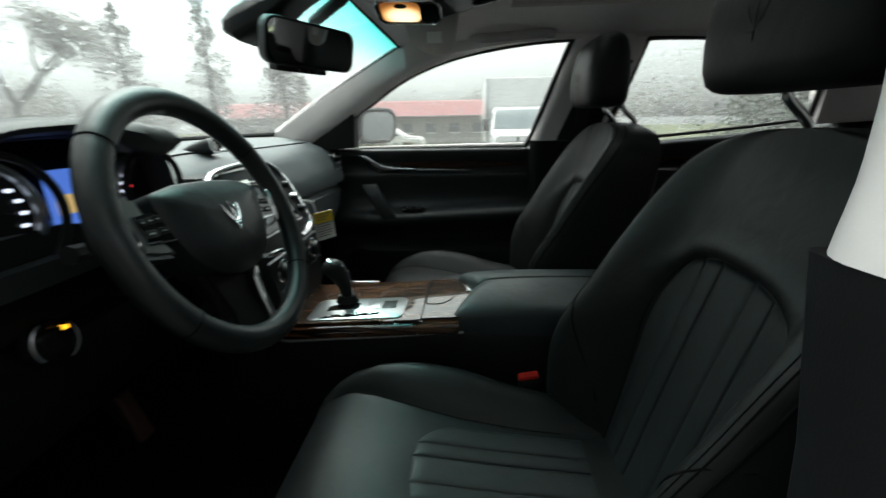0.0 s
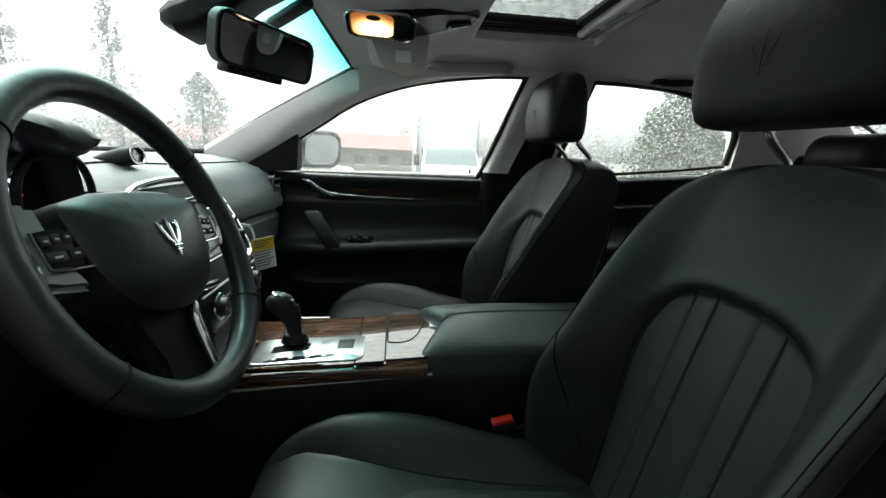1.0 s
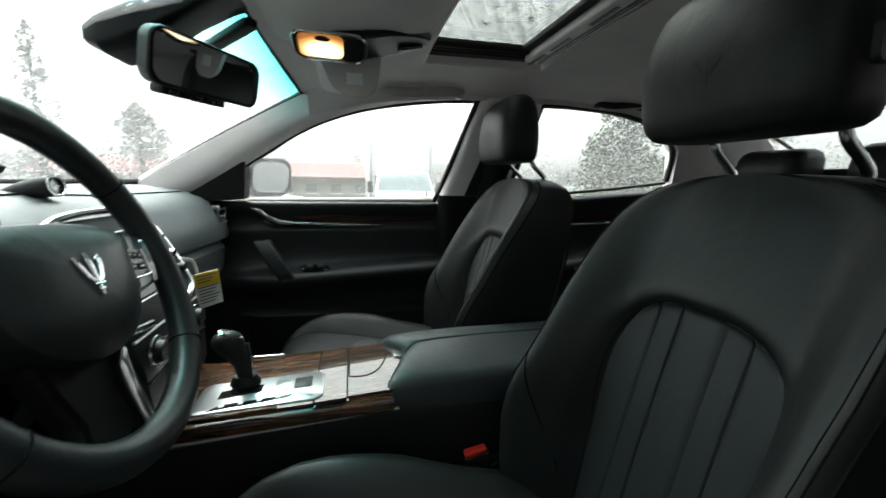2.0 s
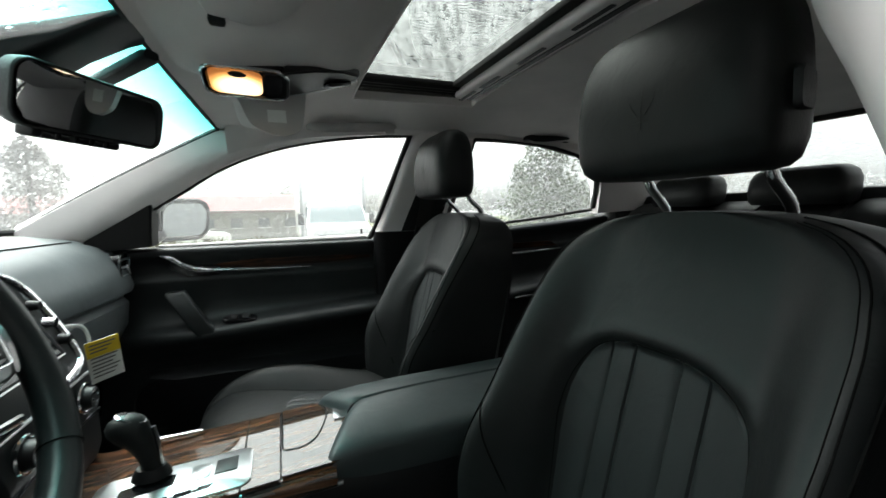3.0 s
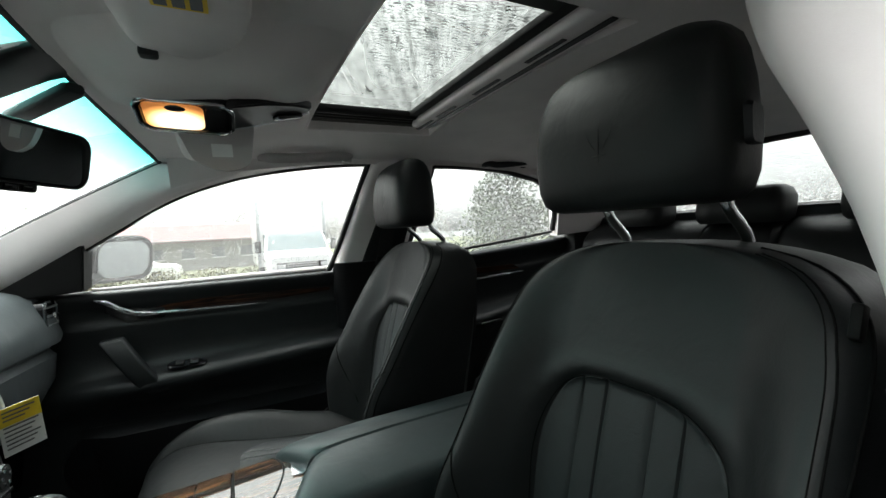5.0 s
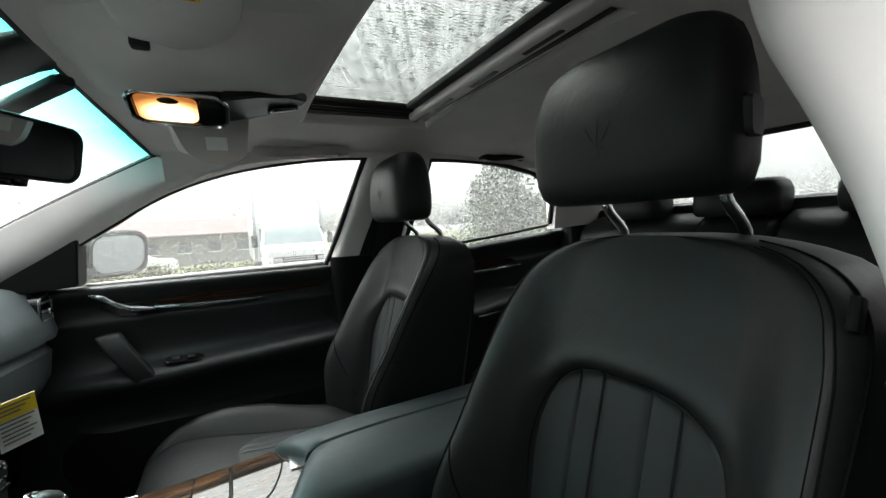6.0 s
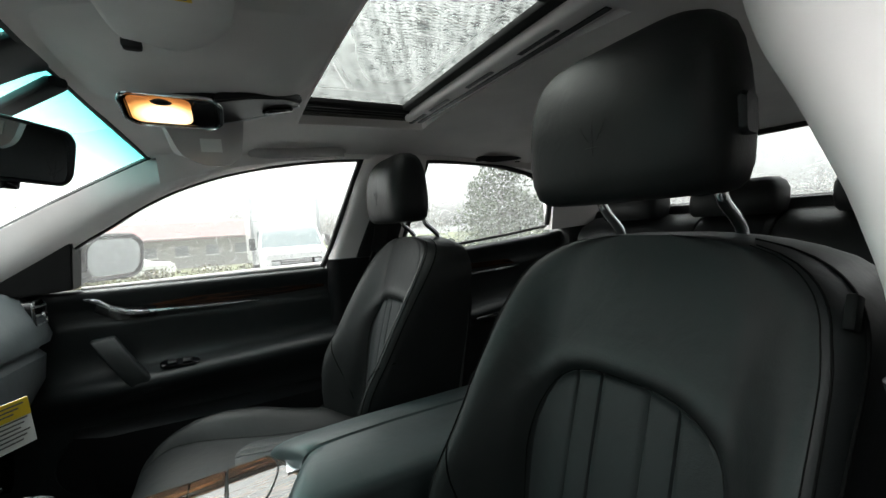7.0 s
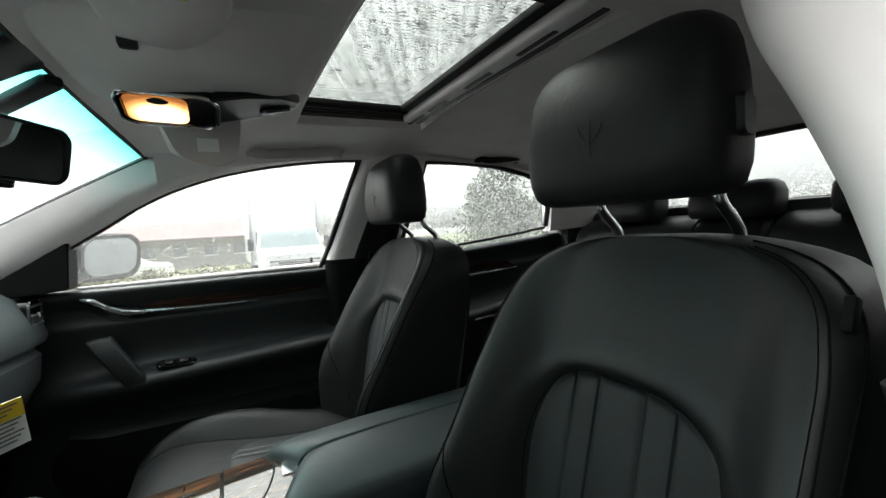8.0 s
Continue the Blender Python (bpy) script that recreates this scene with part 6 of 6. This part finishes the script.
# kept very dark so that the added near wall bounces little light
BLOCK_DARK = mat("light_block_dark", (0.035, 0.034, 0.033), 0.85, bump=0.4, scale=30)
TYRE = mat("tyre_rubber", (0.015, 0.015, 0.015), 0.8)

ys = [-60, -30, -14, -8, -5, -3, -2, -1, 0, 1, 2, 4, 6, 9, 12, 15, 20, 28, 40, 60, 100, 200, 400, 900]
xs = [-900, -400, -200, -100, -60, -40, -28, -20, -14, -10, -7, -5, -3, -1, 1, 3, 5, 7, 10, 14, 20, 28, 40, 60, 100, 200, 400, 900]
tagged(mesh_ob("ground", grid(lambda x, y: (x, y, ground_z(x, y)), xs, [-900, -400, -150] + ys), ASPHALT), "wet dark asphalt of the car lot", "ground", kind="structure")
tagged(mesh_ob("grass_verge", grid(lambda x, y: (x, y, ground_z(x, y) + 0.012), frange(-60, 90, 40), frange(19, 120, 20), 0.02), GRASS), "dull winter grass beyond the lot", "grass", kind="structure")


def wheel_part(parent, x, y, z, r, w):
    bm = bmesh.new()
    bmesh.ops.create_cone(bm, cap_ends=True, segments=24, radius1=r, radius2=r, depth=w, matrix=pose(x, y, z, 0, 90, 0))
    t = part("wheel", bm, TYRE, parent)
    bm = bmesh.new()
    bmesh.ops.create_cone(bm, cap_ends=True, segments=16, radius1=r * 0.6, radius2=r * 0.55, depth=w + 0.02, matrix=pose(x, y, z, 0, 90, 0))
    part("rim", bm, SATIN, t)


# box truck, nose to the car
def box_truck(x, y):
    g = ground_z(x, y)
    t = thing("box_truck", "white box truck with a snub cab", "truck", (x, y, g))
    part("cargo_box", box((x - 1.12, y + 1.6, g + 0.85), (x + 1.12, y + 6.0, g + 3.05), 0.03), WHITE_PAINT, t, "white cargo box")
    for dx in (-1.08, 1.08):
        part("corner_post", box((x + dx - 0.05, y + 1.57, g + 0.85), (x + dx + 0.05, y + 1.60, g + 3.05), 0.01), SATIN, t)
    part("cab", loft([[(x - w, yy, z0), (x - w, yy, z1 - 0.1), (x - w * 0.9, yy, z1), (x + w * 0.9, yy, z1), (x + w, yy, z1 - 0.1), (x + w, yy, z0)] for yy, w, z0, z1 in ((y - 0.35, 0.88, g + 0.55, g + 1.22), (y - 0.25, 0.96, g + 0.5, g + 1.30), (y + 0.45, 1.0, g + 0.5, g + 1.40), (y + 0.95, 0.90, g + 0.5, g + 2.05), (y + 1.55, 0.90, g + 0.5, g + 2.12))]), WHITE_PAINT, t, "white snub-nosed cab")
    part("cab_windscreen", loft([[(x - w, yy, z), (x + w, yy, z), (x + w, yy + 0.02, z + 0.01), (x - w, yy + 0.02, z + 0.01)] for yy, w, z in ((y + 0.43, 0.92, g + 1.385), (y + 0.68, 0.87, g + 1.71), (y + 0.915, 0.82, g + 2.02))]), TONED_GLASS, t)
    gr = part("grille", box((x - 0.72, y - 0.37, g + 0.75), (x + 0.72, y - 0.33, g + 1.05), 0.02), PLASTIC, t)
    for k in range(4):
        part("grille_bar", box((x - 0.45, y - 0.385, g + 0.79 + 0.065 * k), (x + 0.45, y - 0.365, g + 0.815 + 0.065 * k)), SATIN, gr, smooth=False)
    for s in (-1, 1):
        part("headlight", box((x + s * 0.60 - 0.12, y - 0.39, g + 0.80), (x + s * 0.60 + 0.12, y - 0.36, g + 1.0), 0.02), SATIN, t)
        part("wing_mirror", box((x + s * 1.15 - 0.09, y + 0.6, g + 1.35), (x + s * 1.15 + 0.09, y + 0.68, g + 1.72), 0.03), PLASTIC, t)
        part("side_glass", box((x + s * 0.93 - 0.03, y + 0.85, g + 1.42), (x + s * 0.93 + 0.03, y + 1.4, g + 1.92), 0.01), TONED_GLASS, t)
        wheel_part(t, x + s * 0.85, y + 0.35, g + 0.37, 0.37, 0.22)
        wheel_part(t, x + s * 0.85, y + 4.4, g + 0.37, 0.37, 0.3)
    part("bumper", box((x - 1.0, y - 0.45, g + 0.42), (x + 1.0, y - 0.30, g + 0.62), 0.03), SATIN, t)


box_truck(1.45, 12.6)


def pickup(x, y):
    g = ground_z(x, y)
    c = thing("parked_car", "white parked estate car seen side-on", "car", (x, y, g))
    prof = [(-2.3, 0.35), (-2.35, 0.75), (-2.2, 0.98), (-1.3, 1.04), (-0.6, 1.50), (1.2, 1.56), (1.9, 1.30), (2.2, 0.95), (2.25, 0.35)]
    part("body", prism([(x - px, g + pz) for px, pz in prof], "y", y - 0.9, y + 0.9, 0.10, 3), WHITE_PAINT, c, "white car body")
    part("side_window", prism([(x - px, g + pz) for px, pz in ((-1.05, 1.06), (-0.52, 1.42), (0.2, 1.47), (0.2, 1.06))], "y", y - 0.915, y - 0.89, 0.005), TONED_GLASS, c)
    part("side_window", prism([(x - px, g + pz) for px, pz in ((0.28, 1.06), (0.28, 1.47), (1.15, 1.47), (1.6, 1.1))], "y", y - 0.915, y - 0.89, 0.005), TONED_GLASS, c)
    for px in (-1.45, 1.45):
        bm = bmesh.new()
        bmesh.ops.create_cone(bm, cap_ends=True, segments=24, radius1=0.36, radius2=0.36, depth=0.24, matrix=pose(x - px, y - 0.82, g + 0.36, 90, 0, 0))
        w = part("wheel", bm, TYRE, c)
        bm = bmesh.new()
        bmesh.ops.create_cone(bm, cap_ends=True, segments=14, radius1=0.2, radius2=0.2, depth=0.26, matrix=pose(x - px, y - 0.82, g + 0.36, 90, 0, 0))
        part("rim", bm, SATIN, w)
    part("door_handle", box((x - 0.2, y - 0.93, g + 0.92), (x + 0.0, y - 0.90, g + 0.96)), SATIN, c)


pickup(-5.2, 24.0)


def low_building(x0, x1, y):
    g = ground_z(0, y)
    b = thing("low_building", "long low building with a pale red roof", "building", ((x0 + x1) / 2, y, g))
    part("wall", box((x0, y, g), (x1, y + 12, g + 2.3)), CLAD, b)
    r = part("roof", prism([(y - 0.9, g + 2.3), (y - 0.9, g + 2.45), (y + 1.4, g + 3.7), (y + 6, g + 4.0), (y + 13, g + 2.45), (y + 13, g + 2.3)], "x", x0 - 0.6, x1 + 0.6), RED_ROOF, b, "pale red sheet roof", smooth=False)
    for k in range(14):
        x = x0 + 1.2 + k * (x1 - x0 - 2.4) / 13
        w = part("window", box((x - 0.45, y - 0.05, g + 1.0), (x + 0.45, y + 0.05, g + 1.8)), PALE_PANE, b, smooth=False)
        part("window_sill", box((x - 0.5, y - 0.08, g + 0.92), (x + 0.5, y - 0.05, g + 1.0)), PAPER, w, smooth=False)
    part("gutter", box((x0 - 0.6, y - 1.0, g + 2.36), (x1 + 0.6, y - 0.9, g + 2.47)), SATIN, b, smooth=False)


low_building(-24, 6, 38)


# ---- plants ----
def leaf_cloud(name, material, centres, n, size, rng, parent=None, drop=0.5):
    """Many small leaf cards bent in two, spread round clump centres (place, radius)."""
    verts, faces = [], []
    for _ in range(n):
        c, r = centres[rng.randrange(len(centres))]
        d = Vector((rng.gauss(0, 1), rng.gauss(0, 1), rng.gauss(0, 1))).normalized() * r * rng.random() ** 0.45
        p = Vector(c) + d
        a = Vector((rng.gauss(0, 1), rng.gauss(0, 1), rng.gauss(0, 1))).normalized()
        b = a.cross(Vector((rng.gauss(0, 1), rng.gauss(0, 1), rng.gauss(0, 1)))).normalized()
        k = size * rng.uniform(0.6, 1.5)
        i = len(verts)
        verts += [tuple(p - a * k), tuple(p + b * k * 0.4), tuple(p + a * k), tuple(p - b * k * 0.4 + a.cross(b) * k * 0.2)]
        faces += [(i, i + 1, i + 2), (i, i + 2, i + 3)]
    me = bpy.data.meshes.new(name)
    me.from_pydata(verts, [], faces)
    me.materials.append(material)
    ob = new(name, me)
    if parent is not None:
        ob.parent = parent
        ob.matrix_parent_inverse = parent.matrix_world.inverted()
    return ob


def conifer(x, y, h, r, rng, label, leaves=20000, leaf=None):
    g = ground_z(x, y)
    t = thing("evergreen_tree", label, "tree", (x, y, g), "evergreens")
    part("trunk", tube([(x, y, g), (x + 0.03, y, g + h * 0.5), (x, y, g + h)], [0.16, 0.10, 0.02], 8), BARK, t)
    cs = []
    for k in range(260):
        z = rng.random() ** 1.2
        a = rng.random() * 6.283
        rr = r * (1 - z) ** 0.7 * rng.uniform(0.2, 1.05)
        cs.append(((x + rr * math.cos(a), y + rr * math.sin(a), g + 0.15 + z * h * 0.97), 0.32 * r * (1.1 - z)))
    leaf_cloud("crown", leaf or LEAF, cs, leaves, 0.06, rng, t)


rng = random.Random(11)
conifer(7.2, 9.8, 4.6, 1.75, rng, "dense dark evergreen tree behind the rear window")


def bare_tree(x, y, h, rng, label):
    g = ground_z(x, y)
    t = thing("bare_tree", label, "tree", (x, y, g), "bare trees")
    bm = bmesh.new()
    tips = []

    def grow(p, d, length, r, depth):
        q = p + d * length
        add(bm, tube([p, (p + q) / 2 + Vector((rng.gauss(0, 1), rng.gauss(0, 1), 0)) * length * 0.05, q], [r, r * 0.8, r * 0.6], 5))
        if depth == 0:
            tips.append((tuple(q), length * 0.9))
            return
        for _ in range(3 if depth > 1 else 2):
            nd = (d + Vector((rng.gauss(0, 0.45), rng.gauss(0, 0.45), rng.gauss(0.1, 0.25)))).normalized()
            grow(q, nd, length * rng.uniform(0.6, 0.8), r * 0.6, depth - 1)
    grow(Vector((x, y, g)), Vector((0, 0, 1)), h * 0.30, h * 0.022, 4)
    part("trunk", bm, BARK, t)
    leaf_cloud("crown", TWIG_HAZED, [(c, r * 1.5) for c, r in tips], 16000, 0.055, rng, t)


conifer(-8.3, 17.8, 4.6, 2.3, rng, "broad winter tree beyond the lot, paled by painted haze", 12000, TWIG_HAZED)
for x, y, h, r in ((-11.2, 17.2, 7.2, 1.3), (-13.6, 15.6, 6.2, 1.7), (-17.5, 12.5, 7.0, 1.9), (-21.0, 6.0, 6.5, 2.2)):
    conifer(x, y, h, r, rng, "winter tree beyond the lot, paled by painted haze", 6500, TWIG_HAZED)
bare_tree(-15.0, 9.0, 8.0, rng, "tall bare winter tree ahead of the car")
bare_tree(-20.0, 17.0, 9.0, rng, "wide bare winter tree at the lot's edge")
bare_tree(-24.0, 3.0, 10.0, rng, "bare winter tree far ahead of the car")
bare_tree(14.5, 16.0, 9.0, rng, "bare winter tree behind the evergreen")
tagged(leaf_cloud("hedge", HEDGE, [((x, 17.0 + 0.5 * math.sin(x), ground_z(x, 17) + 0.25 + 0.25 * abs(math.sin(x * 1.7))), 0.55) for x in frange(-9, 4, 40)] + [((x, 13.5, ground_z(x, 13) + 0.3), 0.7) for x in frange(8, 16, 20)], 16000, 0.06, rng), "low yellow-green hedge along the lot", "hedge", kind="stuff")
cs = []
for k in range(140):
    a = rng.uniform(-1.9, 1.5)
    d = rng.uniform(85, 120)
    x, y = d * math.sin(a), abs(d * math.cos(a)) + 20
    cs.append(((x, y, ground_z(x, y) + rng.uniform(1, 7)), rng.uniform(3, 6)))
for k in range(60):
    y = rng.uniform(-50, 60)
    cs.append(((-rng.uniform(55, 75), y, rng.uniform(1, 5)), rng.uniform(2.5, 4)))
tagged(leaf_cloud("far_woods", TWIG_HAZED, cs, 70000, 0.24, rng), "bare woods in the distance, mist painted into their colour", "woods", kind="stuff")


# ---- the near side, behind the camera: the opened driver's door, and an unseen wall and panel added to cut light ----
door = thing("door_3", "opened black driver's door", "car door", (-0.95, -0.78, 0.36), kind="structure")
DM = Matrix.Translation((-0.90, -0.78, 0)) @ Matrix.Rotation(radians(-62), 4, "Z")
part("lining", move(box((0.0, -0.10, 0.36), (0.92, 0.0, 1.0), 0.03), DM), SOFT, door)
part("window_frame", move(tube([(0.02, -0.05, 1.0), (0.42, -0.02, 1.26), (0.70, -0.01, 1.32), (0.95, -0.01, 1.32), (0.90, -0.05, 1.0)], 0.018, 8), DM), RUBBER, door)
# extra panel along the opened door, added to darken the front headliner
tagged(mesh_ob("front_light_block", move(box((0, -0.12, 0.34), (1.12, 0.0, 1.02), 0.03), pose(-0.95, -0.80, 0, 0, 0, -64)), SOFT), "unseen black panel added to shade the front headliner", "door panel", kind="structure")
# unseen wall, added to hold back light from the open driver's side
tagged(mesh_ob("near_light_block", box((-9, -2.2, -0.2), (9, -1.9, 3.4)), BLOCK_DARK, False), "unseen dark wall added to block light from the driver's side", "wall", kind="structure")
